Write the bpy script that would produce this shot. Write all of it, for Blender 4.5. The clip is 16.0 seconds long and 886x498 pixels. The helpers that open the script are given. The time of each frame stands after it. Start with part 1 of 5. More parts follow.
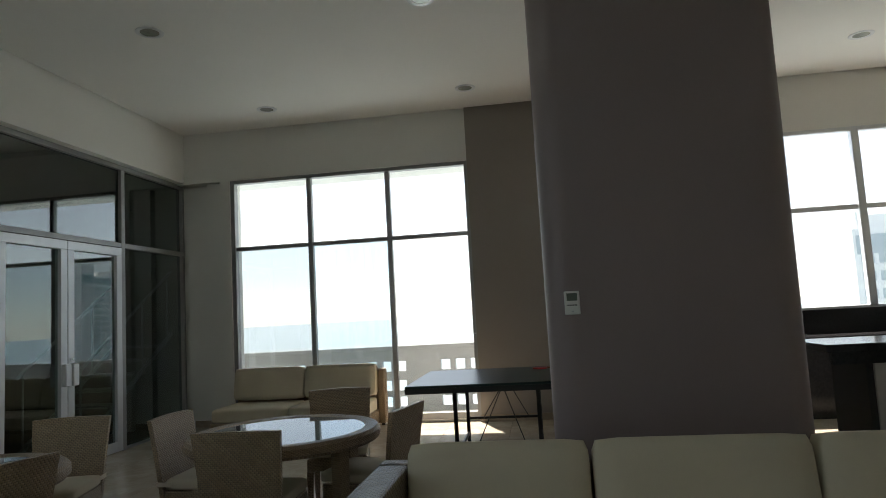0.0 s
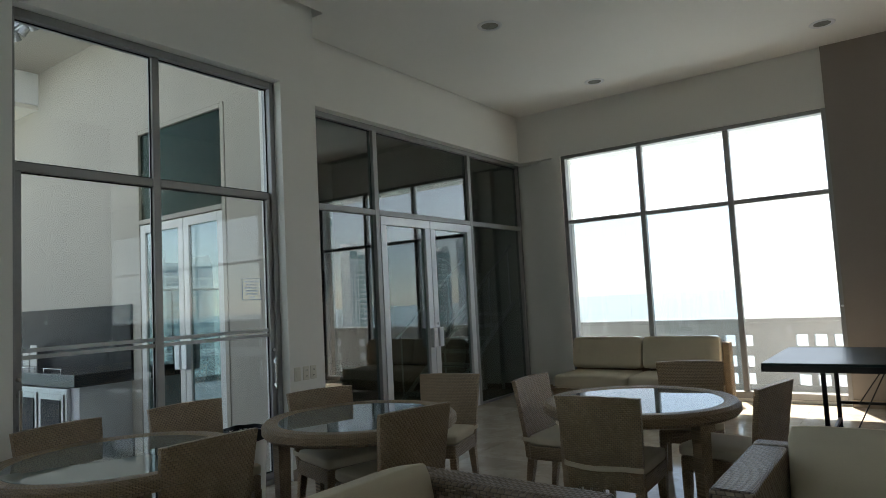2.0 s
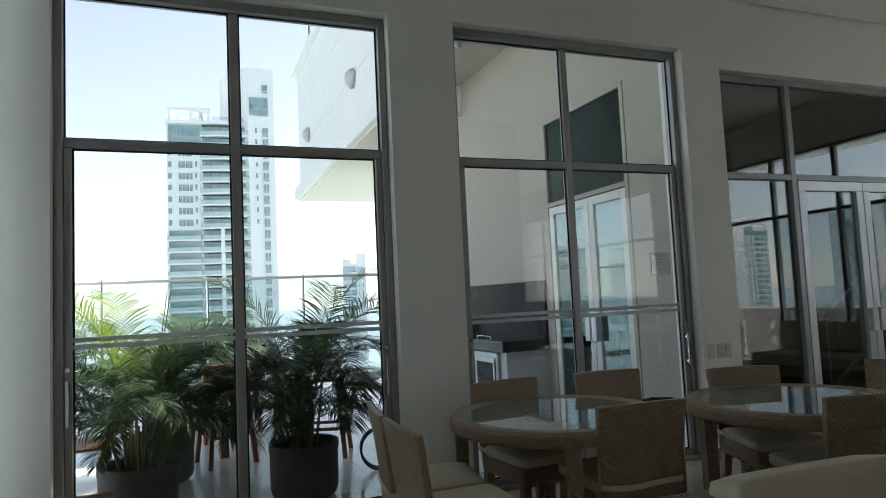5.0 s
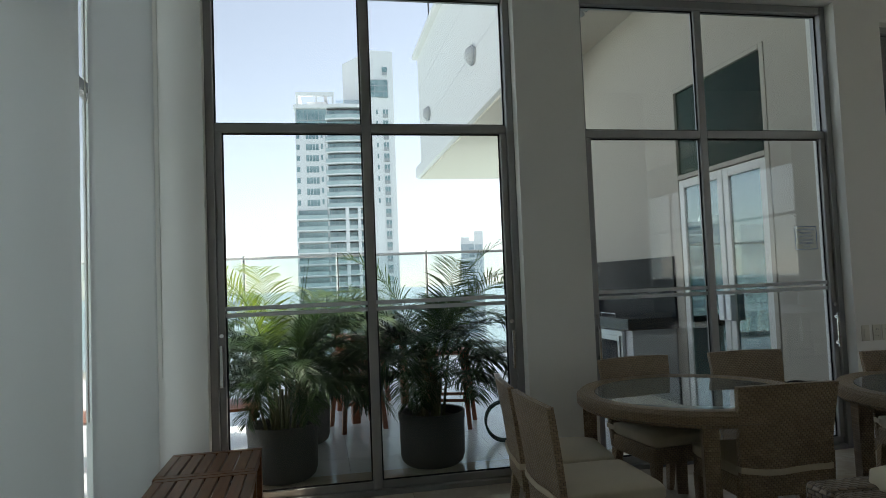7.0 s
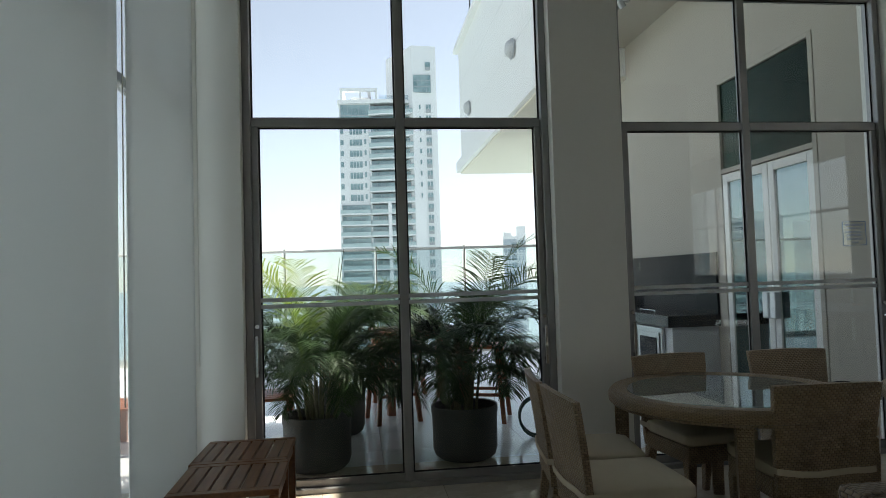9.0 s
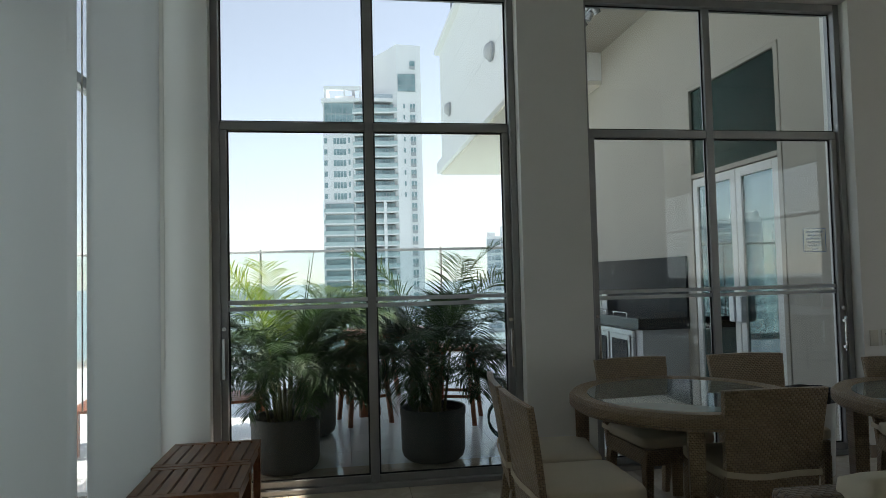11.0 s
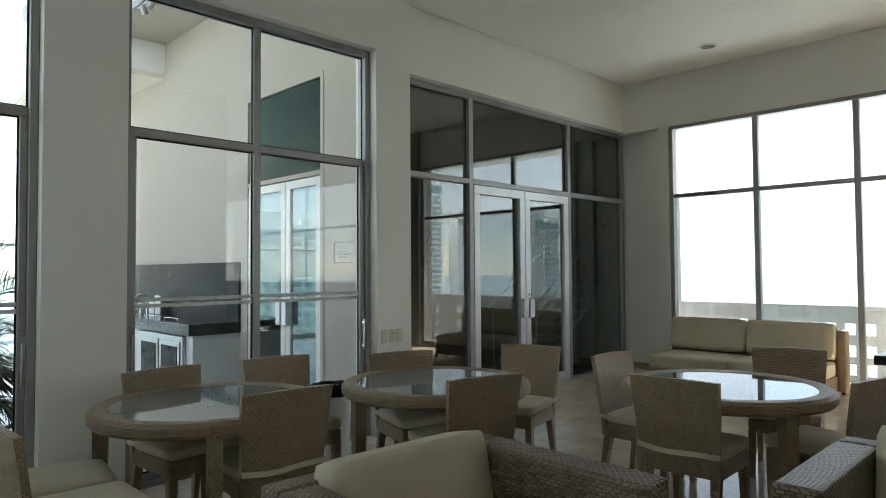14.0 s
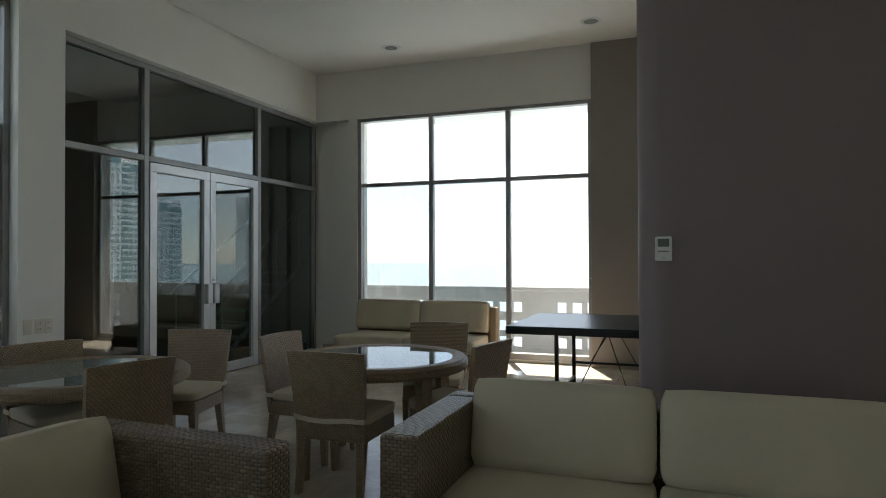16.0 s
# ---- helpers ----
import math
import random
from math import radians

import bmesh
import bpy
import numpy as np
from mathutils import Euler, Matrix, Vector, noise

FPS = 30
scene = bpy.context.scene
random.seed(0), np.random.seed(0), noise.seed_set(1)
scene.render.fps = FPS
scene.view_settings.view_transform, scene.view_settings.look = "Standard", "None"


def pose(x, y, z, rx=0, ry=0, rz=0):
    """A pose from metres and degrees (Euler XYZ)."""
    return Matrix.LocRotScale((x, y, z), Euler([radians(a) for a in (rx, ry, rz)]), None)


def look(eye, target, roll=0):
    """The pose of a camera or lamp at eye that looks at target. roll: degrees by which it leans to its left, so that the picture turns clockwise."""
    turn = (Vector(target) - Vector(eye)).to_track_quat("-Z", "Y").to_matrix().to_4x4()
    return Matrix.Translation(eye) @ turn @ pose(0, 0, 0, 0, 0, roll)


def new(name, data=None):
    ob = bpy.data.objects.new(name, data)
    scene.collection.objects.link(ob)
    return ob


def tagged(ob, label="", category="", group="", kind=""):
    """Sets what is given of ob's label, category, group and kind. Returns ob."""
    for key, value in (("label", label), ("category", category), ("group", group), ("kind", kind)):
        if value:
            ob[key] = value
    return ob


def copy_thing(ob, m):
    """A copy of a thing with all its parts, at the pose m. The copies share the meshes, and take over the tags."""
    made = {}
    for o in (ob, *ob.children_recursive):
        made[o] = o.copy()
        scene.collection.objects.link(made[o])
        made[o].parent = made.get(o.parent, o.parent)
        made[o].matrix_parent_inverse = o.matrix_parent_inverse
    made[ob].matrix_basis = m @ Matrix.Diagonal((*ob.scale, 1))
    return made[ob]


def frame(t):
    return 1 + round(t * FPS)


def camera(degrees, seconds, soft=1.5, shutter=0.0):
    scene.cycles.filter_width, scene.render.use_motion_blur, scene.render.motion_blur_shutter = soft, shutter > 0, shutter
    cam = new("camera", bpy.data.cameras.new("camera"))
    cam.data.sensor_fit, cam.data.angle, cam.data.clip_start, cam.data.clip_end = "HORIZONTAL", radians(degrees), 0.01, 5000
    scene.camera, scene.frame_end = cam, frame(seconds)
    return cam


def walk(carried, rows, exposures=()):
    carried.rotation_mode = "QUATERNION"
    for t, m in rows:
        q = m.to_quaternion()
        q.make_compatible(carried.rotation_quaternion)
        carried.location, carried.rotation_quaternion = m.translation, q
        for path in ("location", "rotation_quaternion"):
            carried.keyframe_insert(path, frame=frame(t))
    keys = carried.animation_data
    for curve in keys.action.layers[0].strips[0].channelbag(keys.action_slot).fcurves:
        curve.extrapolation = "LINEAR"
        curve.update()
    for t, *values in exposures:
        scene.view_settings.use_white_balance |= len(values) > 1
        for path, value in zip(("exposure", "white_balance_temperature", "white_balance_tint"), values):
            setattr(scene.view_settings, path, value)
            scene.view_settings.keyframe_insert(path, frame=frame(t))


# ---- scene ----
cam = camera(68.3, 16.0, soft=0.75)
PATH = [
    (0, (0.753, 0.947, 1.457), (0.475, 2.918, 1.647), -3.2),
    (0.5, (0.715, 0.93, 1.466), (0.23, 2.863, 1.634), -3.3),
    (1, (0.684, 0.906, 1.466), (-0.011, 2.774, 1.622), -3.1),
    (1.5, (0.654, 0.869, 1.47), (-0.278, 2.633, 1.615), -3.1),
    (2, (0.603, 0.823, 1.47), (-0.559, 2.443, 1.622), -3.0),
    (2.5, (0.553, 0.786, 1.46), (-0.812, 2.24, 1.613), -3.1),
    (3, (0.542, 0.766, 1.456), (-0.988, 2.046, 1.6), -3.0),
    (3.5, (0.55, 0.728, 1.442), (-1.098, 1.851, 1.591), -2.9),
    (4, (0.541, 0.699, 1.425), (-1.192, 1.685, 1.579), -3.0),
    (4.5, (0.539, 0.666, 1.423), (-1.264, 1.517, 1.576), -2.8),
    (5, (0.526, 0.651, 1.428), (-1.332, 1.378, 1.579), -2.7),
    (7.5, (0.532, 0.589, 1.4), (-1.439, 0.913, 1.496), -2.2),
    (8, (0.531, 0.606, 1.393), (-1.447, 0.889, 1.492), -2.1),
    (10.5, (0.58, 0.735, 1.419), (-1.403, 0.977, 1.501), -1.6),
    (11, (0.6, 0.765, 1.425), (-1.376, 1.067, 1.509), -1.4),
    (11.5, (0.628, 0.829, 1.414), (-1.322, 1.263, 1.501), -1.3),
    (12, (0.647, 0.856, 1.41), (-1.244, 1.503, 1.497), -1.2),
    (12.5, (0.675, 0.871, 1.445), (-1.123, 1.745, 1.52), -0.9),
    (13, (0.689, 0.887, 1.452), (-0.995, 1.963, 1.525), -0.7),
    (13.5, (0.708, 0.904, 1.449), (-0.853, 2.153, 1.522), -0.6),
    (14, (0.75, 0.933, 1.469), (-0.668, 2.342, 1.536), -0.4),
    (14.5, (0.823, 0.947, 1.443), (-0.45, 2.489, 1.503), -0.3),
    (15, (0.887, 0.968, 1.438), (-0.208, 2.641, 1.483), -0.3),
    (15.5, (0.967, 1.001, 1.424), (0.073, 2.791, 1.454), -0.2),
    (16, (1.06, 1.022, 1.42), (0.363, 2.896, 1.447), -0.2),
]
walk(cam, [(t, look(eye, target, roll)) for t, eye, target, roll in PATH],
     [(0, 1.55, 6800, 13), (1.5, 1.6, 6600, 13), (2.5, 1.95, 6750, 13), (3.5, 2.1, 6700, 13), (5, 1.52, 6700, 13), (7.5, 1.27, 6850, 13),
      (11, 1.27, 6800, 13), (12.5, 1.5, 6600, 13), (13.5, 2.15, 6850, 13), (14.5, 2.35, 6850, 13), (15.5, 2.1, 6700, 13), (16, 1.72, 6650, 13)])

# ---- sky, sun ----
world = bpy.data.worlds.new("sky")
scene.world = world
world.use_nodes = True
wn, wl = world.node_tree.nodes, world.node_tree.links
sky = wn.new("ShaderNodeTexSky")
sky.sky_type, sky.sun_disc = "NISHITA", False
sky.sun_elevation, sky.sun_rotation = radians(56.8), radians(-23.4)
sky.air_density, sky.dust_density, sky.ozone_density = 1.0, 0.08, 3.0
haze = wn.new("ShaderNodeHueSaturation")
haze.inputs["Saturation"].default_value = 0.48
wl.new(sky.outputs["Color"], haze.inputs["Color"])
wl.new(haze.outputs["Color"], wn["Background"].inputs["Color"])
wn["Background"].inputs["Strength"].default_value = 0.10

sun_data = bpy.data.lights.new("sun", "SUN")
sun_data.energy, sun_data.angle, sun_data.color = 5.0, radians(0.53), (1.0, 0.95, 0.87)
sun = new("sun", sun_data)
sun.matrix_world = look((-10.4, 24.0, 40.0), (0, 0, 0))

# ---- materials ----


def nodes_of(name):
    m = bpy.data.materials.new(name)
    m.use_nodes = True
    nt = m.node_tree
    return m, nt.nodes, nt.links, nt.nodes["Principled BSDF"]


def ramp(n, a, b, lo=0.3, hi=0.7):
    r = n.new("ShaderNodeValToRGB")
    r.color_ramp.elements[0].position, r.color_ramp.elements[1].position = lo, hi
    r.color_ramp.elements[0].color, r.color_ramp.elements[1].color = (*a, 1), (*b, 1)
    return r


def plain(name, a, b=None, rough=0.5, metal=0.0, scale=3.0, fine=60.0, bump=0.05, spec=0.5):
    """Two-scale varied surface between the colours a and b, with a fine relief."""
    m, n, l, p = nodes_of(name)
    b = b or tuple(c * 0.88 for c in a)
    tc = n.new("ShaderNodeTexCoord")
    big, small = n.new("ShaderNodeTexNoise"), n.new("ShaderNodeTexNoise")
    big.inputs["Scale"].default_value, small.inputs["Scale"].default_value = scale, fine
    big.inputs["Detail"].default_value = 5
    for t in (big, small):
        l.new(tc.outputs["Object"], t.inputs["Vector"])
    r = ramp(n, a, b)
    l.new(big.outputs["Fac"], r.inputs["Fac"])
    l.new(r.outputs["Color"], p.inputs["Base Color"])
    p.inputs["Roughness"].default_value, p.inputs["Metallic"].default_value = rough, metal
    p.inputs["Specular IOR Level"].default_value = spec
    bp = n.new("ShaderNodeBump")
    bp.inputs["Strength"].default_value, bp.inputs["Distance"].default_value = bump, 0.01
    l.new(small.outputs["Fac"], bp.inputs["Height"])
    l.new(bp.outputs["Normal"], p.inputs["Normal"])
    return m


def glass(name, tint, rough=0.0, shine=0.05, mirror=(1, 1, 1)):
    m, n, l, p = nodes_of(name)
    n.remove(p)
    out = n["Material Output"]
    tr, gl, mix, fr = (n.new("ShaderNodeBsdfTransparent"), n.new("ShaderNodeBsdfGlossy"), n.new("ShaderNodeMixShader"), n.new("ShaderNodeLayerWeight"))
    power, gain = n.new("ShaderNodeMath"), n.new("ShaderNodeMath")
    power.operation, gain.operation = "POWER", "MULTIPLY_ADD"
    power.inputs[1].default_value = 4.0
    gain.inputs[1].default_value, gain.inputs[2].default_value = 0.9, shine
    l.new(fr.outputs["Facing"], power.inputs[0])
    l.new(power.outputs[0], gain.inputs[0])
    tr.inputs["Color"].default_value = (*tint, 1)
    gl.inputs["Roughness"].default_value, gl.inputs["Color"].default_value = rough, (*mirror, 1)
    l.new(gain.outputs[0], mix.inputs["Fac"])
    l.new(tr.outputs["BSDF"], mix.inputs[1])
    l.new(gl.outputs["BSDF"], mix.inputs[2])
    l.new(mix.outputs["Shader"], out.inputs["Surface"])
    return m


def wicker(name, a, b, gap, u=0.027, v=0.0125, round_rim=False):
    """Woven flat synthetic cane: staggered strands, each a little different, with dark gaps."""
    m, n, l, p = nodes_of(name)
    tc = n.new("ShaderNodeTexCoord")
    sp, spn = n.new("ShaderNodeSeparateXYZ"), n.new("ShaderNodeSeparateXYZ")
    l.new(tc.outputs["Object"], sp.inputs[0])
    l.new(tc.outputs["Normal"], spn.inputs[0])

    def math_node(op, *v):
        k = n.new("ShaderNodeMath")
        k.operation = op
        for i, x in enumerate(v):
            if isinstance(x, (int, float)):
                k.inputs[i].default_value = x
            else:
                l.new(x, k.inputs[i])
        return k.outputs[0]

    top = math_node("GREATER_THAN", math_node("ABSOLUTE", spn.outputs["Z"]), 0.7)
    side = math_node("SUBTRACT", 1.0, top)
    along = math_node("ADD", sp.outputs["X"], math_node("MULTIPLY", sp.outputs["Y"], side))
    up = math_node("ADD", math_node("MULTIPLY", sp.outputs["Z"], side), math_node("MULTIPLY", sp.outputs["Y"], top))
    if round_rim:
        around = math_node("ARCTAN2", sp.outputs["Y"], sp.outputs["X"])
        radius = math_node("SQRT", math_node("ADD", math_node("MULTIPLY", sp.outputs["X"], sp.outputs["X"]), math_node("MULTIPLY", sp.outputs["Y"], sp.outputs["Y"])))
        along = math_node("MULTIPLY", around, 0.6)
        up = math_node("SUBTRACT", radius, math_node("MULTIPLY", sp.outputs["Z"], 1.7))
    # over-and-under weave: every strand bulges between its crossings, rows staggered by half
    row = math_node("DIVIDE", up, v)
    number = math_node("FLOOR", row)
    across = math_node("FRACT", row)
    step = math_node("ADD", math_node("DIVIDE", along, u), math_node("MULTIPLY", number, 0.5))
    way = math_node("FRACT", step)
    bulge = math_node("MULTIPLY", math_node("MULTIPLY", way, math_node("SUBTRACT", 1.0, way)), 4.0)
    flat = math_node("SUBTRACT", 1.0, math_node("POWER", math_node("ABSOLUTE", math_node("SUBTRACT", math_node("MULTIPLY", across, 2.0), 1.0)), 5.0))
    height = math_node("MULTIPLY", math_node("POWER", bulge, 0.6), flat)
    cb = n.new("ShaderNodeCombineXYZ")
    l.new(math_node("FLOOR", step), cb.inputs[0])
    l.new(number, cb.inputs[1])
    strand, stain = n.new("ShaderNodeTexWhiteNoise"), n.new("ShaderNodeTexNoise")
    strand.noise_dimensions = "2D"
    l.new(cb.outputs[0], strand.inputs["Vector"])
    stain.inputs["Scale"].default_value, stain.inputs["Detail"].default_value = 7.0, 4.0
    l.new(tc.outputs["Object"], stain.inputs["Vector"])
    shade = ramp(n, b, a, 0.15, 0.85)
    l.new(math_node("ADD", math_node("MULTIPLY", strand.outputs["Value"], 0.5), math_node("MULTIPLY", stain.outputs["Fac"], 0.5)), shade.inputs["Fac"])
    mx = n.new("ShaderNodeMixRGB")
    mx.inputs["Color1"].default_value = (*gap, 1)
    l.new(math_node("MINIMUM", math_node("MULTIPLY", height, 1.7), 1.0), mx.inputs["Fac"])
    l.new(shade.outputs["Color"], mx.inputs["Color2"])
    l.new(mx.outputs["Color"], p.inputs["Base Color"])
    p.inputs["Roughness"].default_value = 0.38
    bp = n.new("ShaderNodeBump")
    bp.inputs["Strength"].default_value, bp.inputs["Distance"].default_value = 0.9, 0.006
    l.new(height, bp.inputs["Height"])
    l.new(bp.outputs["Normal"], p.inputs["Normal"])
    return m


def stone(name, a, b, vein, rough, scale=1.2):
    """Polished stone with clouds and thin veins; each slab a shade of its own."""
    m, n, l, p = nodes_of(name)
    tc, oi = n.new("ShaderNodeTexCoord"), n.new("ShaderNodeObjectInfo")
    add = n.new("ShaderNodeVectorMath")
    add.operation = "MULTIPLY_ADD"
    l.new(oi.outputs["Random"], add.inputs[0])
    add.inputs[1].default_value = (37, 23, 11)
    l.new(tc.outputs["Object"], add.inputs[2])
    cl, ve = n.new("ShaderNodeTexNoise"), n.new("ShaderNodeTexNoise")
    cl.inputs["Scale"].default_value, cl.inputs["Detail"].default_value, cl.inputs["Distortion"].default_value = scale * 2, 6, 0.8
    ve.inputs["Scale"].default_value, ve.inputs["Detail"].default_value, ve.inputs["Distortion"].default_value = scale * 4, 8, 1.6
    for t in (cl, ve):
        l.new(add.outputs[0], t.inputs["Vector"])
    r1, r2 = ramp(n, a, b, 0.35, 0.65), ramp(n, (0, 0, 0), (1, 1, 1), 0.48, 0.52)
    l.new(cl.outputs["Fac"], r1.inputs["Fac"])
    l.new(ve.outputs["Fac"], r2.inputs["Fac"])
    mx = n.new("ShaderNodeMixRGB")
    mx.inputs["Color2"].default_value = (*vein, 1)
    k = n.new("ShaderNodeMath")
    k.operation = "MULTIPLY"
    k.inputs[1].default_value = 0.22
    l.new(r2.outputs["Color"], k.inputs[0])
    l.new(k.outputs[0], mx.inputs["Fac"])
    l.new(r1.outputs["Color"], mx.inputs["Color1"])
    hv = n.new("ShaderNodeHueSaturation")
    mr = n.new("ShaderNodeMapRange")
    mr.inputs["To Min"].default_value, mr.inputs["To Max"].default_value = 0.92, 1.06
    l.new(oi.outputs["Random"], mr.inputs["Value"])
    l.new(mr.outputs["Result"], hv.inputs["Value"])
    l.new(mx.outputs["Color"], hv.inputs["Color"])
    l.new(hv.outputs["Color"], p.inputs["Base Color"])
    mr2 = n.new("ShaderNodeMapRange")
    mr2.inputs["To Min"].default_value, mr2.inputs["To Max"].default_value = rough * 0.8, rough * 1.5
    l.new(cl.outputs["Fac"], mr2.inputs["Value"])
    l.new(mr2.outputs["Result"], p.inputs["Roughness"])
    return m


def timber(name, a, b, rough=0.4):
    m, n, l, p = nodes_of(name)
    tc, oi = n.new("ShaderNodeTexCoord"), n.new("ShaderNodeObjectInfo")
    mp = n.new("ShaderNodeMapping")
    mp.inputs["Scale"].default_value = (25, 3, 25)
    add = n.new("ShaderNodeVectorMath")
    add.operation = "MULTIPLY_ADD"
    l.new(oi.outputs["Random"], add.inputs[0])
    add.inputs[1].default_value = (3, 5, 7)
    l.new(tc.outputs["Object"], add.inputs[2])
    l.new(add.outputs[0], mp.inputs["Vector"])
    no = n.new("ShaderNodeTexNoise")
    no.inputs["Scale"].default_value, no.inputs["Detail"].default_value, no.inputs["Distortion"].default_value = 1.5, 6, 0.6
    l.new(mp.outputs["Vector"], no.inputs["Vector"])
    r = ramp(n, a, b, 0.3, 0.7)
    l.new(no.outputs["Fac"], r.inputs["Fac"])
    l.new(r.outputs["Color"], p.inputs["Base Color"])
    p.inputs["Roughness"].default_value = rough
    bp = n.new("ShaderNodeBump")
    bp.inputs["Strength"].default_value, bp.inputs["Distance"].default_value = 0.25, 0.003
    l.new(no.outputs["Fac"], bp.inputs["Height"])
    l.new(bp.outputs["Normal"], p.inputs["Normal"])
    return m


def leaf(name, a, b, through_light=0.2):
    """Green leaf that lets some light through."""
    m, n, l, p = nodes_of(name)
    out = n["Material Output"]
    oi, geo = n.new("ShaderNodeObjectInfo"), n.new("ShaderNodeNewGeometry")
    av = n.new("ShaderNodeMath")
    av.operation = "MULTIPLY_ADD"
    l.new(geo.outputs["Random Per Island"], av.inputs[0])
    av.inputs[1].default_value = 0.5
    hf = n.new("ShaderNodeMath")
    hf.operation = "MULTIPLY"
    hf.inputs[1].default_value = 0.5
    l.new(oi.outputs["Random"], hf.inputs[0])
    l.new(hf.outputs[0], av.inputs[2])
    r = ramp(n, a, b, 0.1, 0.9)
    l.new(av.outputs[0], r.inputs["Fac"])
    l.new(r.outputs["Color"], p.inputs["Base Color"])
    p.inputs["Roughness"].default_value, p.inputs["Specular IOR Level"].default_value = 0.55, 0.3
    tl, mix = n.new("ShaderNodeBsdfTranslucent"), n.new("ShaderNodeMixShader")
    l.new(r.outputs["Color"], tl.inputs["Color"])
    mix.inputs["Fac"].default_value = through_light
    l.new(p.outputs["BSDF"], mix.inputs[1])
    l.new(tl.outputs["BSDF"], mix.inputs[2])
    l.new(mix.outputs["Shader"], out.inputs["Surface"])
    return m


M_WALL = plain("white wall paint", (0.83, 0.82, 0.77), (0.80, 0.79, 0.74), 0.7, scale=1.2, fine=140, bump=0.06)
M_CEIL = plain("ceiling paint", (0.84, 0.83, 0.79), (0.81, 0.80, 0.76), 0.8, scale=0.8, fine=120, bump=0.03)
M_TAUPE = plain("taupe wall paint", (0.29, 0.255, 0.225), (0.27, 0.237, 0.208), 0.65, scale=1.0, fine=140, bump=0.06)
M_COLUMN = plain("grey mauve wall paint", (0.262, 0.210, 0.202), (0.243, 0.195, 0.188), 0.6, scale=0.9, fine=140, bump=0.06)
M_ALU = plain("satin aluminium", (0.36, 0.36, 0.35), (0.31, 0.31, 0.305), 0.45, metal=0.5, scale=4, fine=200, bump=0.02)
M_WHITEALU = plain("light aluminium", (0.72, 0.73, 0.74), (0.66, 0.67, 0.68), 0.35, metal=0.35, scale=4, fine=200, bump=0.02)
M_CHROME = plain("polished steel", (0.75, 0.75, 0.75), None, 0.18, metal=1.0, bump=0.01)
M_GLASS = glass("pale solar window glass", (0.88, 0.92, 0.925), 0.0, 0.022)
M_GASKET = plain("black rubber gasket", (0.015, 0.015, 0.015), None, 0.6)
M_SHINYGLASS = glass("reflecting window glass", (0.88, 0.92, 0.925), 0.0, 0.048)
M_CLEAR = glass("clear window glass", (0.94, 0.96, 0.96))
M_SHADED = glass("pale grey window glass", (0.70, 0.76, 0.79))
M_FILMGLASS = glass("grey filmed window glass", (0.66, 0.69, 0.70))
M_TINT = glass("grey tinted glass", (0.46, 0.56, 0.54), 0.0, 0.14)
M_GREENGLASS = glass("green tinted door glass", (0.22, 0.36, 0.35), 0.0, 0.28, (0.60, 0.74, 0.74))
M_DARKGREEN = glass("dark green glass", (0.38, 0.50, 0.43), 0.0, 0.0, (0.5, 0.68, 0.58))
# distance haze is put into this paler window colour
M_HAZEGLASS = plain("far window paled by painted haze", (0.40, 0.46, 0.50), (0.48, 0.53, 0.56), 0.3, scale=0.4, bump=0.0)
M_FRONT = plain("grey laminate front", (0.50, 0.49, 0.48), (0.46, 0.45, 0.44), 0.5)
M_RAILGLASS = glass("green edged railing glass", (0.85, 0.905, 0.915))
M_WICKER = wicker("tan woven cane", (0.45, 0.335, 0.21), (0.34, 0.245, 0.145), (0.09, 0.06, 0.035), 0.024, 0.0115)
M_WICKER_RIM = wicker("tan cane wound round a rim", (0.45, 0.335, 0.21), (0.34, 0.245, 0.145), (0.09, 0.06, 0.035), 0.024, 0.0125, True)
M_WICKER2 = wicker("grey brown woven cane", (0.31, 0.24, 0.17), (0.22, 0.165, 0.115), (0.05, 0.036, 0.025), 0.032, 0.0145)
M_FABRIC = plain("cream canvas", (0.68, 0.60, 0.45), (0.62, 0.545, 0.40), 0.9, scale=2.5, fine=320, bump=0.18)
M_TABLETOP = plain("grey green glass tabletop", (0.20, 0.245, 0.23), (0.19, 0.235, 0.22), 0.02, bump=0.0, spec=1.0)
M_FLOOR = stone("polished cream travertine", (0.64, 0.57, 0.46), (0.55, 0.48, 0.38), (0.40, 0.32, 0.23), 0.07)
M_JOINT = plain("tile joint", (0.30, 0.27, 0.22), None, 0.8)
M_TERRACE = stone("matt grey terrace tile", (0.78, 0.78, 0.77), (0.72, 0.72, 0.71), (0.62, 0.62, 0.61), 0.2)
M_BASE = stone("beige stone skirting", (0.42, 0.35, 0.27), (0.36, 0.30, 0.23), (0.28, 0.22, 0.16), 0.2)
M_POT = plain("dark grey fibre planter", (0.075, 0.078, 0.075), (0.06, 0.062, 0.06), 0.6, scale=6, fine=90, bump=0.1)
M_SOIL = plain("potting soil", (0.05, 0.035, 0.025), (0.03, 0.02, 0.015), 0.95, scale=30, fine=90, bump=0.6)
# shade inside the clump is put into this darker green
M_LEAF_SHADE = leaf("palm leaf", (0.012, 0.038, 0.012), (0.045, 0.09, 0.022), 0.12)
# lighter copy for upper leaves, with the light in its colour
M_LEAF_LIT = leaf("palm leaf in a lit green", (0.035, 0.08, 0.018), (0.10, 0.16, 0.04), 0.35)
# young leaves, their yellow-green raised to show sun coming through
M_YOUNG_SUNLIT = leaf("young palm leaf in sunlit yellow-green", (0.13, 0.21, 0.025), (0.28, 0.36, 0.05), 0.45)
